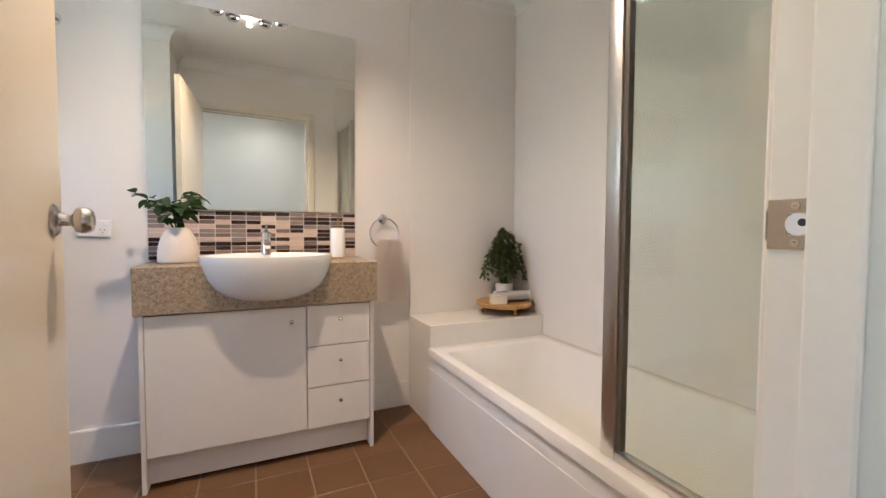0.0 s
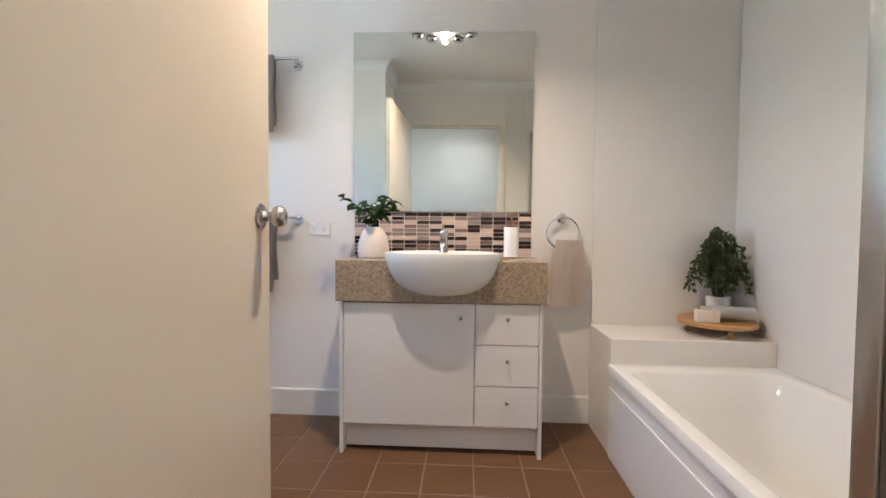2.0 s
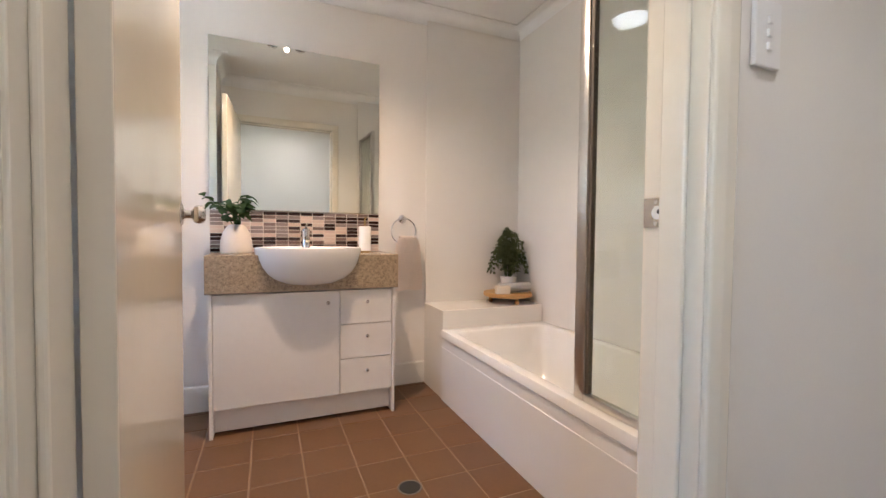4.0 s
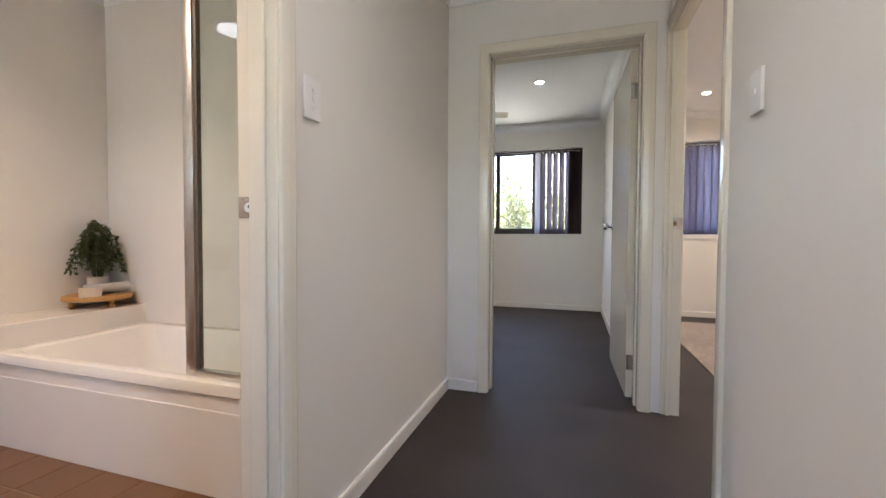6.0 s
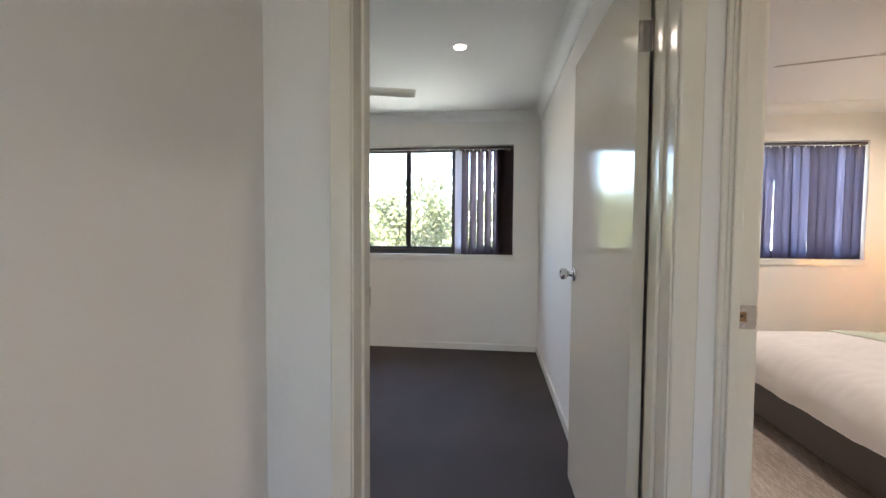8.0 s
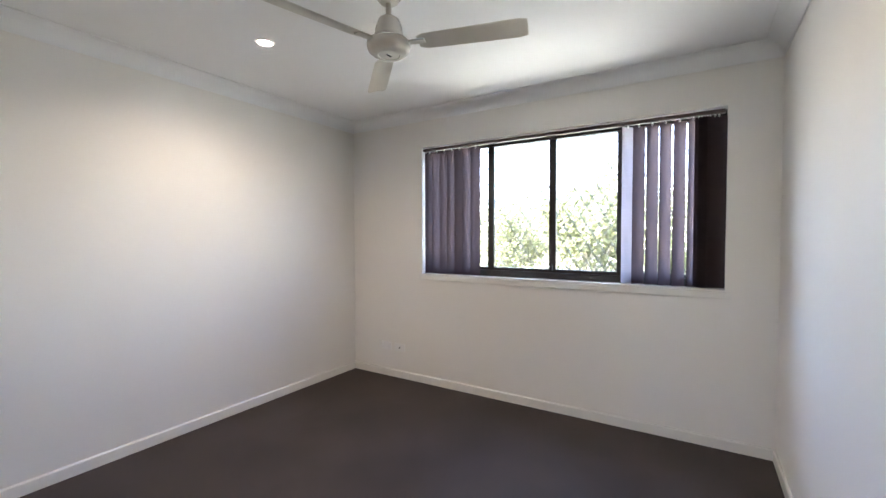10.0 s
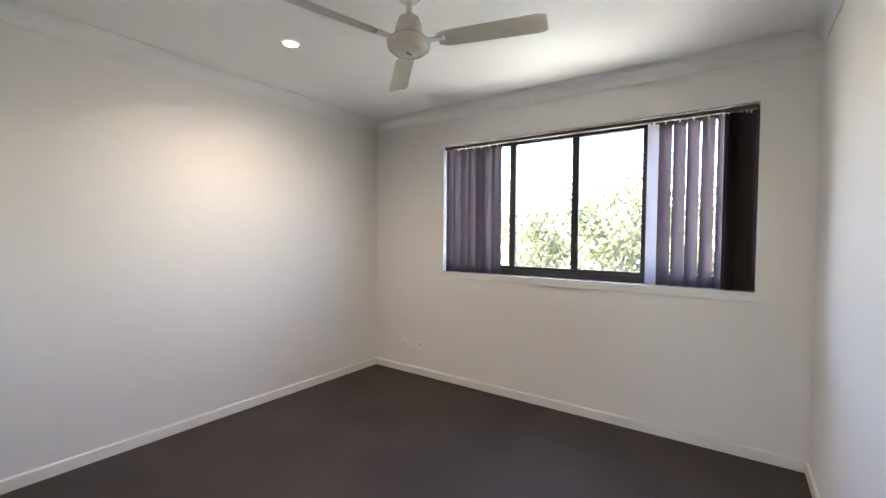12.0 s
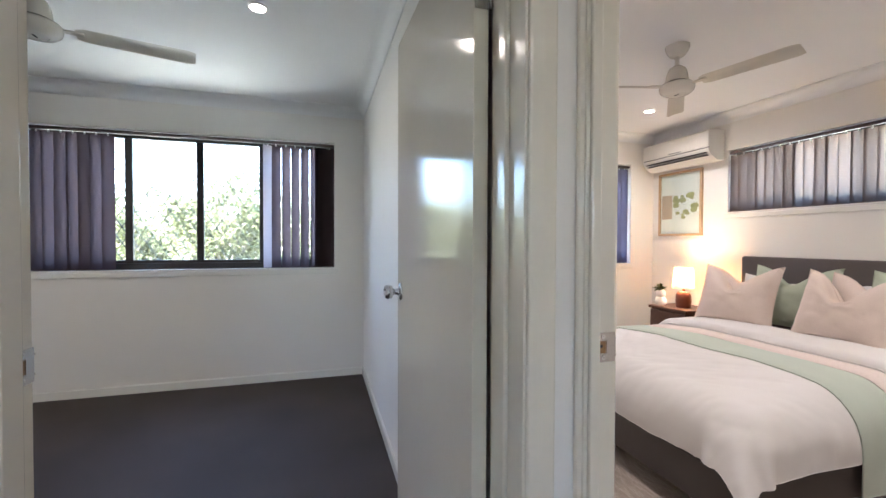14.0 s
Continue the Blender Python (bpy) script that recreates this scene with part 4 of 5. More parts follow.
def rounded_ring(bm, x0, x1, y0, y1, z, r, n=6):
    out = []
    for cx, cy, start in ((x1 - r, y1 - r, 0), (x0 + r, y1 - r, 90), (x0 + r, y0 + r, 180), (x1 - r, y0 + r, 270)):
        for k in range(n + 1):
            a = radians(start + 90 * k / n)
            out.append(bm.verts.new((cx + r * math.cos(a), cy + r * math.sin(a), z)))
    return out


tub = thing("bathtub", "white acrylic bathtub with a panelled apron", "bathtub", (1.475, 1.49, 0))
bm = bmesh.new()
X0, X1, Y0, Y1 = -0.367, 0.362, -0.818, 0.820
spec = [(0.010, 0.374, 0.004), (0.003, 0.375, 0.006), (0.0, 0.378, 0.006), (0.0, 0.4165, 0.006), (0.0015, 0.4198, 0.008), (0.005, 0.421, 0.012), (0.050, 0.420, 0.06), (0.054, 0.4185, 0.064), (0.060, 0.408, 0.07), (0.095, 0.28, 0.11), (0.130, 0.13, 0.12), (0.175, 0.085, 0.12), (0.24, 0.075, 0.10)]
rings = [rounded_ring(bm, X0 + i, X1 - i, Y0 + i * 1.3, Y1 - i * 1.5, z, r) for i, z, r in spec]
for a, b in zip(rings, rings[1:]):
    for k in range(len(a)):
        bm.faces.new((a[k], a[(k + 1) % len(a)], b[(k + 1) % len(a)], b[k]))
bm.faces.new(rings[-1])
part("tub", bm, ACRYLIC, tub, "", True)
part("apron", box(X0 + 0.008, X0 + 0.030, Y0, Y1, -0.003, 0.375, 0.002), ACRYLIC, tub)
part("apron_panel", box(X0 + 0.004, X0 + 0.0078, Y0 + 0.004, Y1 - 0.004, 0.0, 0.318, 0.0015), ACRYLIC, tub)
part("waste", lathe([(0, 0.004), (0.03, 0.004), (0.034, 0), (0, 0)], at=(0, -0.45, 0.0755), steps=20), CHROME, tub, "chrome waste", True)

screen = thing("shower_screen", "framed glass shower screen standing on the bathtub", "shower screen", (1.16, 0.93, 0.421))
for y0, y1 in ((0.215, 0.262), (-0.258, -0.225)):
    part("stile", box(-0.016, 0.016, y0, y1, 0.0, 1.55, 0.004), ALUMINIUM, screen, "", True)
part("edge_trim", box(-0.010, 0.010, 0.199, 0.2145, 0.028, 1.528, 0.002), SEAL, screen, "grey-brown glazing seal")
part("sill_rail", box(-0.015, 0.015, -0.224, 0.214, 0.0, 0.027, 0.004), ALUMINIUM, screen, "", True)
part("top_rail", box(-0.015, 0.015, -0.224, 0.214, 1.529, 1.55, 0.004), ALUMINIUM, screen, "", True)
glass = part("glass", box(-0.003, 0.003, -0.224, 0.198, 0.027, 1.529), SCREEN_GLASS, screen, "faintly green clear glass")

# ---- bathroom: ledge things ----
tray = thing("wooden_tray", "round honey wood board on turned feet", "tray", (1.665, 2.468, 0.532))
part("board", lathe([(0, 0.045), (0.158, 0.045), (0.164, 0.050), (0.164, 0.066), (0.159, 0.071), (0, 0.071)], steps=40), BIRCH, tray, "", True)
for k in range(3):
    a = radians(-90 + 120 * k)
    part("foot", lathe([(0, 0), (0.011, 0), (0.016, 0.006), (0.017, 0.014), (0.011, 0.022), (0.010, 0.028), (0.016, 0.034), (0.017, 0.046)], at=(0.115 * math.cos(a), 0.115 * math.sin(a), 0), steps=16), BIRCH, tray, "", True)
bar = thing("soap_bar", "cream rectangular soap bar on the wooden tray", "soap", (1.575, 2.385, 0.603))
part("bar", box(-0.048, 0.048, -0.022, 0.022, 0.0, 0.054, 0.004), SOAP, bar)
bar.rotation_euler = (0, 0, radians(-12))
roll = thing("rolled_towel", "small white towel rolled on the tray", "towel", (1.672, 2.405, 0.603))
roll.rotation_euler = (0, 0, radians(-8))
bm = bmesh.new()
spiral = [(0.036 - 0.0011 * k * 0.55, radians(-90 + 22 * k)) for k in range(52)]
ends = [[bm.verts.new((x, r * math.cos(a), 0.037 + r * math.sin(a))) for r, a in spiral] for x in (-0.115, -0.105, 0.0, 0.105, 0.115)]
for a, b in zip(ends, ends[1:]):
    for k in range(len(a) - 1):
        bm.faces.new((a[k], a[k + 1], b[k + 1], b[k]))
bmesh.ops.solidify(bm, geom=bm.faces[:], thickness=0.005)
part("roll", bm, TOWEL_WHITE, roll, "", True)
pot = thing("potted_plant", "trailing green plant in a small white pot", "plant", (1.712, 2.535, 0.603))
part("pot", lathe([(0, 0), (0.044, 0), (0.048, 0.004), (0.056, 0.095), (0.058, 0.10), (0.053, 0.10), (0.050, 0.085), (0, 0.085)], steps=26), CERAMIC, pot, "white pot", True)
random.seed(21)
bm_stem, bm_leaf = bmesh.new(), bmesh.new()
for k in range(90):
    a = random.uniform(0, 2 * math.pi)
    reach = random.uniform(0.03, 0.135)
    rise = 0.355 * math.sqrt(max(0.05, 1 - (reach / 0.142) ** 2)) * random.uniform(0.62, 1.0)
    fall = random.uniform(0.02, 0.22) * (reach / 0.115)
    ca, sa = math.cos(a), math.sin(a) * 0.85
    pts = [Vector((0.02 * ca, 0.02 * sa, 0.09)), Vector((0.5 * reach * ca, 0.5 * reach * sa, 0.10 + rise)), Vector((reach * ca, reach * sa, 0.10 + rise * 0.9)), Vector((reach * 1.12 * ca, reach * 1.12 * sa, max(0.135, 0.10 + rise - fall)))]
    line = []
    for j in range(13):
        t = j / 12 * 3
        i = min(2, int(t))
        line.append(pts[i].lerp(pts[i + 1], t - i))
    sweep(line[::3], 0.0011, bm_stem, 4)
    for j, p in enumerate(line[2:]):
        for side in (-70, 70):
            leaf_bm(bm_leaf, Matrix.Translation(p) @ pose(0, 0, 0, random.uniform(-40, 40), random.uniform(-20, 60), math.degrees(a) + side + random.uniform(-40, 40)), random.uniform(0.014, 0.026), random.uniform(0.010, 0.016), 0.3, 3)
tagged(part("stem", bm_stem, LEAF_FERN, pot), kind="stuff")
tagged(part("foliage", bm_leaf, LEAF_FERN, pot, "", True), kind="stuff")
drain = thing("floor_drain", "round dark floor waste in the tiles", "floor drain", (0.665, 1.552, 0.0))
part("rim", lathe([(0.040, 0.0), (0.046, 0.003), (0.049, 0.0)], steps=28), SEAL, drain, "", True)
part("well", lathe([(0, 0.001), (0.041, 0.001), (0.041, -0.002), (0, -0.002)], steps=28), SLOT, drain, "dark opening")

# ---- main bedroom ----
bed = thing("bed", "queen bed with charcoal upholstered base and headboard", "bed", (3.705, -2.80, 0))
part("foot_rail", box(-0.785, 0.785, 0.995, 1.055, 0.115, 0.305, 0.012), UPHOLSTERY, bed, "", True)
for x0, x1 in ((-0.785, -0.728), (0.728, 0.785)):
    part("side_rail", box(x0, x1, -1.0, 0.994, 0.115, 0.305, 0.012), UPHOLSTERY, bed, "", True)
part("headboard", box(-0.80, 0.80, -1.068, -1.002, 0.10, 1.115, 0.018), UPHOLSTERY, bed, "", True)
part("mattress", box(-0.72, 0.72, -0.995, 0.985, 0.22, 0.50, 0.05, segments=4), LINEN, bed, "white mattress", True)
for x in (-0.74, 0.74):
    for y in (-0.95, 1.01):
        part("leg", lathe([(0, 0), (0.024, 0), (0.030, 0.118), (0, 0.118)], at=(x, y, 0.0), steps=14), BLACK, bed, "", True)


HALF, FOOT, TOP, ROUND = 0.80, 1.055, 0.565, 0.17


def bed_surface(u, v):
    """The made bed's outer form: u across and v along the cloth, from the middle of the bed. Gives the place and the way off it."""
    side = math.copysign(1, u)
    a, b = max(0.0, abs(u) - HALF + ROUND), max(0.0, v - FOOT + ROUND)
    r = math.hypot(a, b)
    ca, sa = (a / r, b / r) if r > 1e-6 else (0.0, 0.0)
    bend = min(r / ROUND, math.pi / 2)
    out = ROUND * math.sin(bend)
    d = ROUND * (1 - math.cos(bend)) + max(0.0, r - ROUND * math.pi / 2)
    corner = 2 * ca * sa
    slack = max(0.0, d - 0.08) * corner
    out += 0.42 * slack
    d -= 0.28 * slack
    n1 = noise.noise(Vector((u * 2.1, v * 2.4, 0.3)))
    n2 = noise.noise(Vector((u * 7 + v * 4, v * 9 - u * 3, 2.0)))
    foot = min(1, max(0.12, (v - 0.35) * 1.7))
    crease = abs(noise.noise(Vector((u * 11 + v * 1.5, v * 3.2 - u * 1.2, 4.0)))) + 0.6 * abs(noise.noise(Vector((u * 19 - v * 2.5, v * 5.0, 9.0))))
    hang = min(1, d / 0.2)
    turn = math.atan2(sa, ca)
    out += hang * (0.010 + 0.005 * math.sin(v * 17) * ca + 0.004 * math.sin(u * 15) * sa + 0.008 * n2 + 0.026 * slack / 0.2 * math.sin(turn * 11 + side))
    x = side * (min(abs(u), HALF - ROUND) + out * ca)
    y = min(v, FOOT - ROUND) + out * sa
    z = TOP - d + 0.035 * max(0, 1 - (abs(u) / HALF) ** 3) * min(1, max(0.0, (FOOT - v) * 2))
    z += 0.016 * n1 + 0.003 * n2 - 0.010 * crease * foot
    band = math.exp(-((r - 0.02) / 0.15) ** 2) if v > 0.4 else 0.0
    z -= 0.009 * band * abs(noise.noise(Vector(((u * 0.8 + v * side * 0.7) * 17, (v * 0.8 - u * side * 0.7) * 3.0, 6.0))))
    off = Vector((side * ca * math.sin(bend), sa * math.sin(bend), max(0.05, math.cos(bend)))).normalized()
    return Vector((x, y, z)), off


def drape(name, label, category, mat, y0, y1, drop_x, drop_y, lift, nx, ny, thick, fringe=0.0, skew=0.0, hem=0.003):
    """Cloth laid over the made bed, following its form, with a thickness and a stitched hem."""
    ob = thing(name, label, category, (3.705, -2.80, 0))
    upper, lower = [], []
    lx = HALF + drop_x
    for j in range(ny + 1):
        upper.append([])
        lower.append([])
        for i in range(nx + 1):
            u = -lx + 2 * lx * i / nx
            v = y0 + (y1 + drop_y - y0) * j / ny + skew * u + fringe * math.sin(u * 9 + j)
            p, off = bed_surface(u, v)
            round_edge = min(1, min(j, ny - j) / 2 + 0.35)
            upper[-1].append(p + off * lift * round_edge)
            lower[-1].append(p + off * (lift * round_edge - thick * min(1, round_edge + 0.2)))
    bm = bmesh.new()
    for grid, flip in ((upper, False), (lower, True)):
        verts = [[bm.verts.new(p) for p in row] for row in grid]
        for a, b in zip(verts, verts[1:]):
            for k in range(nx):
                quad = (a[k], a[k + 1], b[k + 1], b[k])
                bm.faces.new(quad[::-1] if flip else quad)
        border = verts[0] + [row[-1] for row in verts[1:]] + verts[-1][-2::-1] + [row[0] for row in verts[-2:0:-1]]
        if flip:
            for k in range(len(border)):
                bm.faces.new((first[k - 1], border[k - 1], border[k], first[k]))
        first = border
    part("cloth", bm, mat, ob, "", True)
    if hem:
        for line in (upper[0], upper[-1], [row[0] for row in upper], [row[-1] for row in upper]):
            bm = bmesh.new()
            sweep(line[::2] + line[-1:] if len(line) % 2 == 0 else line[::2], hem, bm, 5)
            part("hem", bm, mat, ob, "", True)
    return ob


drape("duvet", "white cotton duvet spread over the bed", "duvet", LINEN, -0.42, FOOT, 0.20, 0.180, 0.0, 130, 130, 0.012, hem=0.0015)
drape("folded_duvet_edge", "white cotton duvet edge turned back on the bed", "bedding", LINEN, -0.46, -0.06, 0.20, 0, 0.060, 90, 20, 0.05, 0.004)
drape("bed_throw", "sage green throw laid across the bed", "throw", SAGE_PALE, 0.12, 0.40, 0.36, 0, 0.016, 100, 14, 0.010, 0.003, 0.02)
drape("bed_runner", "blush quilted runner beside the sage throw", "bedding", BLUSH_PALE, -0.05, 0.11, 0.28, 0, 0.018, 100, 10, 0.012, 0.003, 0.02)


def cushion(name, wide, high, deep, m, mat, label, chop=0.0, category="cushion"):
    """A filled cushion standing up: x across, z up, y its depth; chop: the dent pressed into its top edge."""
    ob = thing(name, label, category)
    ob.matrix_basis = m
    bm = bmesh.new()
    n, front, rear = 18, [], []
    for j in range(n + 1):
        for side, grid in ((-1, front), (1, rear)):
            row = []
            for i in range(n + 1):
                u, v = i / n * 2 - 1, j / n * 2 - 1
                edge = max(0, (1 - u * u) * (1 - v * v)) ** 0.42
                x = u * wide / 2 * (1 - 0.07 * (1 - v * v))
                z = (v + 1) / 2 * high - 0.035 * (1 - u * u) * v
                dent = chop * math.exp(-(u / 0.42) ** 2) * max(0, (v + 0.25) / 1.25) ** 1.4
                z -= dent
                y = side * deep / 2 * edge * (1 + 0.5 * dent) + 0.006 * noise.noise(Vector((u * 3 + wide * 9, v * 3, side)))
                y += 0.012 * edge * noise.noise(Vector((u * 6, v * 6 + deep * 30, side * 2)))
                row.append(bm.verts.new((x, y, z)))
            grid.append(row)
    for grid in (front, rear):
        for a, b in zip(grid, grid[1:]):
            for k in range(n):
                bm.faces.new((a[k], a[k + 1], b[k + 1], b[k]))
    bmesh.ops.remove_doubles(bm, verts=bm.verts, dist=0.0004)
    part("cover", bm, mat, ob, "", True)
    rim = [(u * wide / 2 * (1 - 0.07 * (1 - v * v)), 0, (v + 1) / 2 * high - 0.035 * (1 - u * u) * v - chop * math.exp(-(u / 0.42) ** 2) * max(0, (v + 0.25) / 1.25) ** 1.4)
           for u, v in [(-1 + 2 * k / 12, -1) for k in range(12)] + [(1, -1 + 2 * k / 12) for k in range(12)] + [(1 - 2 * k / 12, 1) for k in range(12)] + [(-1, 1 - 2 * k / 12) for k in range(12)]]
    part("piping", sweep(rim, 0.004, steps=6, closed=True), mat, ob)
    return ob


TOPZ = 0.595
for x, turn in ((0.38, 4), (-0.38, -4)):
    cushion("pillow", 0.72, 0.44, 0.20, pose(3.705 + x, -3.66, TOPZ - 0.04, 22, 0, turn), LINEN, "white cotton pillow leaning on the headboard", 0.03, "pillow")
for x, turn in ((0.34, 5), (-0.36, -4)):
    cushion("cushion", 0.56, 0.50, 0.17, pose(3.705 + x - 0.10, -3.50, TOPZ - 0.01, 20, 0, turn), SAGE, "sage green cushion behind the blush cushions", 0.12)
for x, turn in ((0.52, 8), (-0.30, -6)):
    cushion("cushion", 0.54, 0.48, 0.17, pose(3.705 + x, -3.36, TOPZ - 0.01, 20, 0, turn), BLUSH, "blush linen cushion behind another cushion", 0.10)
for x, turn in ((0.40, 10), (-0.27, -5)):
    cushion("cushion", 0.55, 0.50, 0.20, pose(3.705 + x, -3.17, TOPZ, 22, 0, turn), BLUSH, "blush linen cushion with a dented top on the bed", 0.20)

rug = tagged(part("rug", box(2.15, 5.17, -3.3, -1.146, 0.001, 0.012, 0.003), RUG), "beige ribbed flat-woven rug under the bed", "rug")

table = thing("bedside_table", "small dark walnut bedside table beside the bed", "bedside table", (4.95, -3.62, 0))
part("top", box(-0.23, 0.23, -0.20, 0.20, 0.57, 0.60, 0.006), WALNUT, table)
part("carcass", box(-0.21, 0.21, -0.18, 0.18, 0.20, 0.569, 0.004), WALNUT, table)
drawer = part("drawer", box(-0.20, 0.20, 0.181, 0.199, 0.39, 0.56, 0.003), WALNUT, table)
part("knob", lathe(VKNOB, at=(0, 0.199, 0.475), turn=pose(0, 0, 0, -90, 0, 0), steps=14), GOLD, drawer, "", True)
for x in (-0.19, 0.19):
    for y in (-0.16, 0.16):
        part("leg", lathe([(0, 0), (0.011, 0), (0.017, 0.20), (0, 0.20)], at=(x, y, 0.0), steps=12), WALNUT, table, "", True)
lamp = thing("table_lamp", "lit bedside lamp with cream shade and terracotta base", "lamp", (4.92, -3.60, 0.601))
part("base", lathe([(0, 0), (0.062, 0), (0.066, 0.01), (0.070, 0.06), (0.066, 0.125), (0.050, 0.15), (0.014, 0.158), (0.010, 0.20), (0, 0.20)], steps=28), TERRACOTTA, lamp, "red-brown glazed base", True)
shade = part("shade", lathe([(0.095, 0.190), (0.098, 0.190), (0.084, 0.385), (0.081, 0.385), (0.095, 0.190)], steps=32), SHADE, lamp, "cream fabric shade", True)
part("bulb", lathe([(0, 0.20), (0.012, 0.205), (0.026, 0.24), (0.026, 0.265), (0, 0.285)], steps=14), LAMP_GLOW, lamp, "lit bulb", True)
posy = thing("vase", "white bubble vase with small green posy", "vase", (5.10, -3.50, 0.601))
part("vessel", lathe([(0, 0), (0.04, 0), (0.055, 0.02), (0.058, 0.045), (0.045, 0.075), (0.036, 0.085), (0.046, 0.10), (0.048, 0.125), (0.034, 0.150), (0.026, 0.155), (0.024, 0.15), (0, 0.14)], steps=24), CERAMIC, posy, "", True)
random.seed(8)
for k in range(26):
    a, e = random.uniform(0, 360), random.uniform(-75, 5)
    b = bmesh.new()
    leaf_bm(b, pose(0, 0, 0.15, 0, 0, a) @ pose(0, 0, 0.01, random.uniform(-30, 30), e, 0), random.uniform(0.04, 0.085), 0.026)
    part("leaf", b, LEAF_FERN, posy, "", True)

ac = thing("air_conditioner", "white wall-mounted split air conditioner", "air conditioner", (5.14, -3.878, 2.02))
prof = [(0.0, 0.0), (0.09, 0.0), (0.165, 0.045), (0.195, 0.085), (0.200, 0.13), (0.196, 0.255), (0.180, 0.280), (0.15, 0.285), (0.0, 0.285)]
part("casing", extrude_profile([(v, u) for u, v in prof], 0.82, Matrix(((0, 0, 1, -0.40), (0, 1, 0, 0), (1, 0, 0, 0), (0, 0, 0, 1)))), AC_PLASTIC, ac)
part("front_panel", box(-0.405, 0.405, 0.197, 0.206, 0.118, 0.262, 0.004), AC_PLASTIC, ac)
part("louvre", box(-0.37, 0.37, 0.178, 0.200, 0.062, 0.070, 0.002), SLOT, ac, "dark air slot")
part("gap", box(-0.405, 0.405, 0.194, 0.2015, 0.108, 0.114, 0.001), SLOT, ac, "dark line under the front panel")
part("louvre_blade", box(-0.37, 0.37, 0.150, 0.186, 0.040, 0.046, 0.001), SLOT, ac)
part("badge", box(-0.10, 0.06, 0.2062, 0.2070, 0.126, 0.132), SLOT, ac)

pic = thing("picture", "framed abstract print in a pale oak frame", "picture", (5.235, -3.878, 1.648))
for b in ((-0.275, 0.275, 0.318, 0.342), (-0.275, 0.275, -0.342, -0.318), (-0.275, -0.251, -0.318, 0.318), (0.251, 0.275, -0.318, 0.318)):
    part("frame", box(b[0], b[1], 0.0, 0.026, b[2], b[3], 0.002), OAK, pic)
part("print", box(-0.2505, 0.2505, 0.002, 0.008, -0.3175, 0.3175), PAPER, pic, "white abstract print")
random.seed(5)
part("tan_shape", box(0.10, 0.24, 0.0082, 0.0092, -0.16, 0.10), PRINT_TAN, pic)
for k in range(16):
    cx, cz, r = random.uniform(-0.19, 0.06), random.uniform(-0.15, 0.10), random.uniform(0.022, 0.055)
    part("leaf_shape", lathe([(0, 0), (r, 0), (r * 0.9, 0.0008 + 0.0002 * k), (0, 0.0008 + 0.0002 * k)], at=(cx, 0.0093 + 0.0001 * k, cz), turn=pose(0, 0, 0, -90, 0, 0), steps=9, sy=0.6), PRINT_GREEN, pic)
pane = part("glazing", box(-0.2505, 0.2505, 0.016, 0.018, -0.3175, 0.3175), GLASS, pic)

# ---- outside ----
setting("ground", box(-400, 400, -400, 400, -3.2, -3.0), GRASS, "dry grassy ground outside the house", "ground")


def tree(x, y, height, spread, seed):
    random.seed(seed)
    t = thing("tree", "leafy green garden tree outside the window", "tree", (x, y, -3.0), "garden trees")
    trunk, leaves = bmesh.new(), bmesh.new()
    sweep([(0, 0, 0), (0.06, 0.03, height * 0.25), (-0.04, 0.05, height * 0.55), (0.02, 0, height * 0.85)], [0.16, 0.13, 0.09, 0.03], trunk, 8)
    for k in range(40):
        a, z0 = random.uniform(0, 2 * math.pi), height * random.uniform(0.35, 0.85)
        far = spread * random.uniform(0.45, 1.0) * (1.15 - 0.6 * z0 / height)
        tip = Vector((far * math.cos(a), far * math.sin(a), z0 + random.uniform(0.2, 0.25 * height)))
        mid = Vector((far * 0.5 * math.cos(a + 0.2), far * 0.5 * math.sin(a + 0.2), z0 + 0.3))
        sweep([(0, 0, z0), mid, tip], [0.035, 0.022, 0.008], trunk, 5)
        for j in range(130):
            base = mid.lerp(tip, random.uniform(0.0, 1.1))
            p = base + Vector((random.gauss(0, 0.22), random.gauss(0, 0.22), random.gauss(0, 0.2)))
            leaf_bm(leaves, Matrix.Translation(p) @ pose(0, 0, 0, random.uniform(-60, 60), random.uniform(-50, 60), random.uniform(0, 360)), random.uniform(0.10, 0.19), random.uniform(0.055, 0.09), 0.2, 3)
    part("trunk", trunk, BARK, t, "grey-brown trunk and limbs", True)
    tagged(part("crown", leaves, LEAF_TREE, t, "", True), kind="stuff")


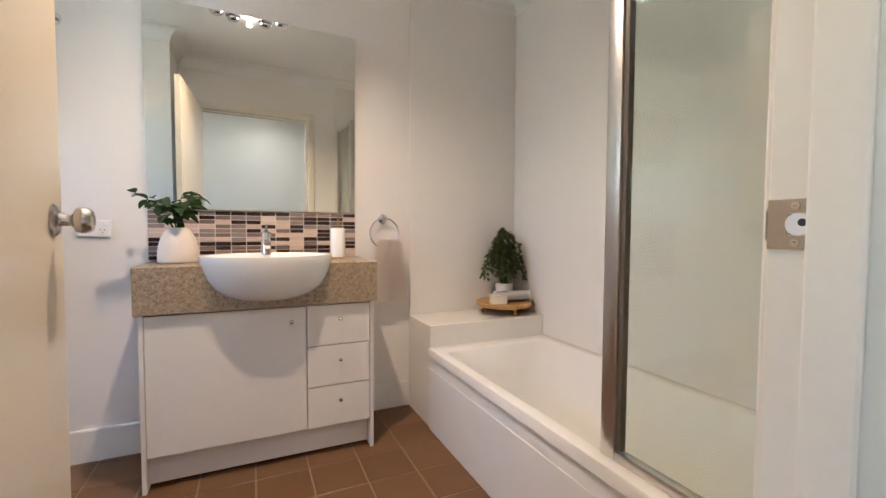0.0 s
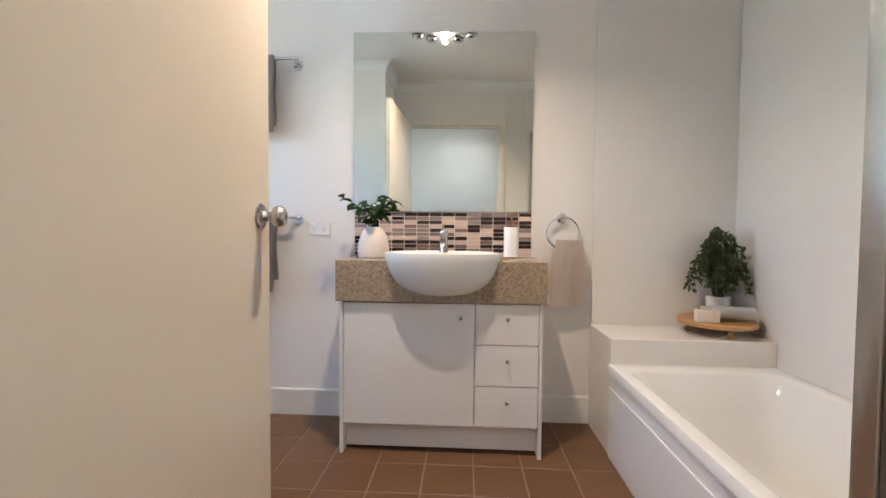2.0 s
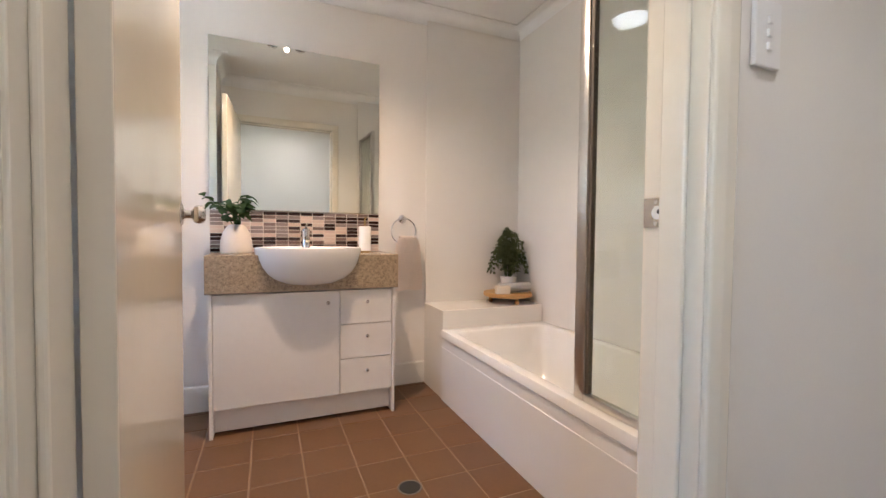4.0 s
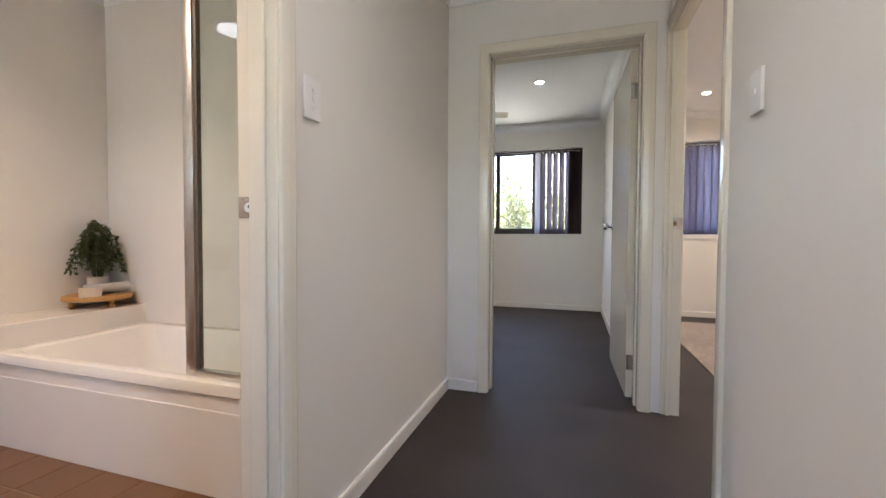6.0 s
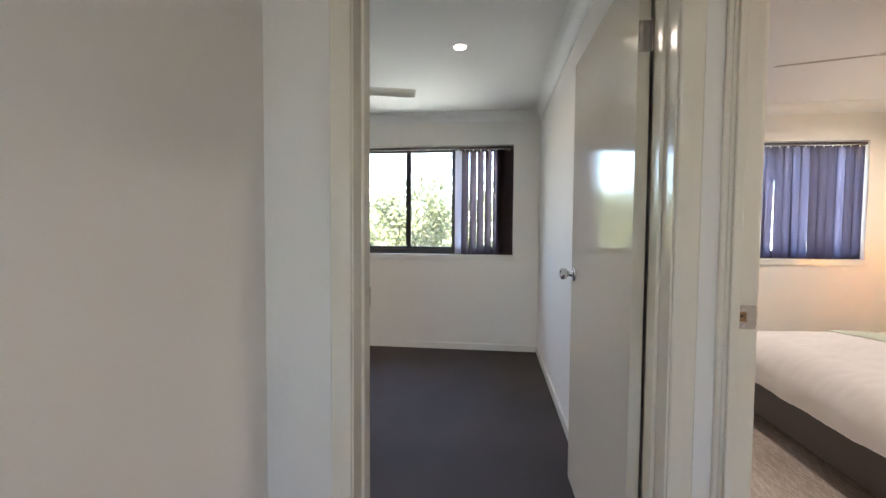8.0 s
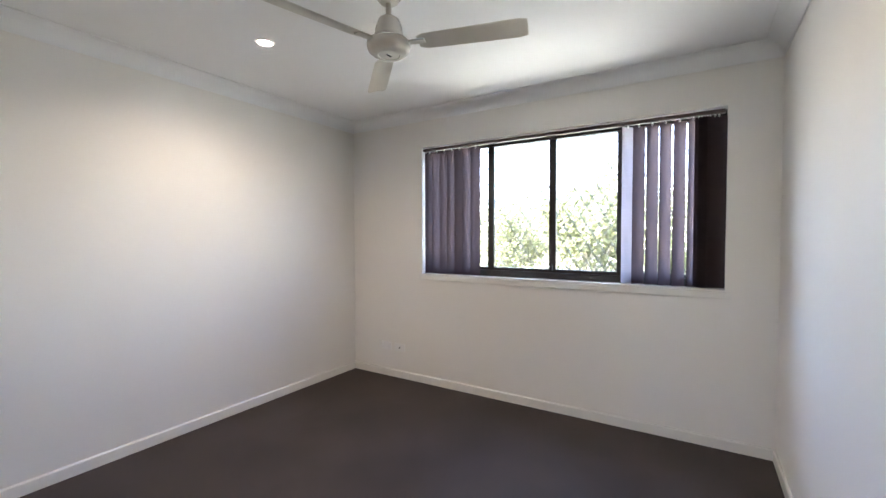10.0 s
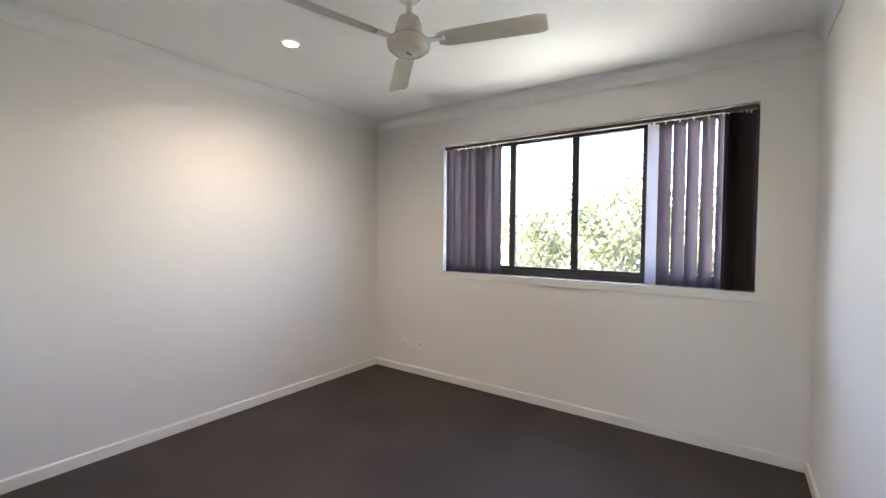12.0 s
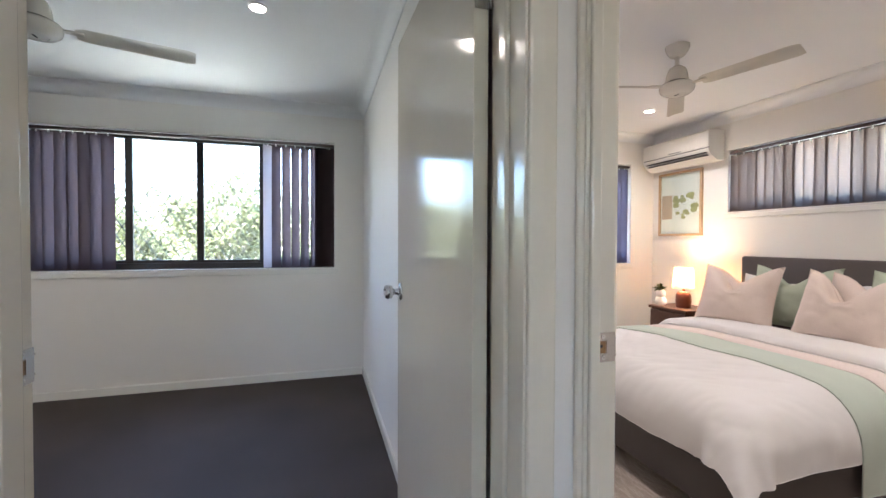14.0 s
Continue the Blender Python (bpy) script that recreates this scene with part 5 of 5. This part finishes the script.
for k, (x, y, h, s) in enumerate(((13.5, 2.3, 6.3, 1.7), (15.5, 0.0, 5.6, 2.0), (15.0, 4.6, 5.4, 2.2), (17.0, 8.5, 6.0, 2.6), (16.0, -3.5, 6.2, 2.2), (18.0, 12.0, 6.6, 2.6), (20.0, 3.0, 6.2, 3.0), (21.0, -7.5, 7.0, 3.0), (22.0, 7.0, 6.4, 3.2))):
    tree(x, y, h, s, 40 + k)

# ---- small pieces of walls and floors ----
backing_sheet = setting("trim_splashback", box(-0.134, 0.808, 2.634, 2.6385, 0.879, 1.110), MOSAIC_GROUT, "mosaic splashback of brown and blush tiles", "splashback")
random.seed(3)
tile_mesh = []
for m in MOSAIC:
    tile_mesh.append(mesh_of(box(-0.0318, 0.0318, -0.0025, 0.0, -0.0088, 0.0088, 0.0008, segments=1), "tile", m))
for i in range(14):
    for j in range(11):
        ob = new("tile", random.choices(tile_mesh, (0.36, 0.22, 0.16, 0.26))[0])
        ob.parent = backing_sheet
        ob.location = (-0.134 + 0.0673 * (i + 0.5), 2.634 - random.uniform(0, 0.0006), 0.8795 + 0.02095 * (j + 0.5))
floor_tiles = {}
for i in range(-11, 4):
    for j in range(-8, 4):
        x0, y0 = 0.505 + 0.2085 * i, 2.185 + 0.2045 * j
        x1, y1 = x0 + 0.2085, y0 + 0.2045
        x0, x1, y0, y1 = max(x0, -1.6), min(x1, 1.124), max(y0, 0.625), min(y1, 2.64)
        if x1 - x0 < 0.02 or y1 - y0 < 0.02 or (x1 < -0.185 and y1 < 1.2):
            continue
        key = (round(x1 - x0, 3), round(y1 - y0, 3))
        if key not in floor_tiles:
            floor_tiles[key] = mesh_of(box(-key[0] / 2 + 0.003, key[0] / 2 - 0.003, -key[1] / 2 + 0.003, key[1] / 2 - 0.003, -0.006, 0.0, 0.0015, segments=1), "tile", TILE)
        ob = new("tile", floor_tiles[key])
        ob.parent = floor_bath
        ob.matrix_basis = pose((x0 + x1) / 2, (y0 + y1) / 2, random.uniform(-0.0004, 0.0), random.uniform(-0.08, 0.08), random.uniform(-0.08, 0.08), 0)
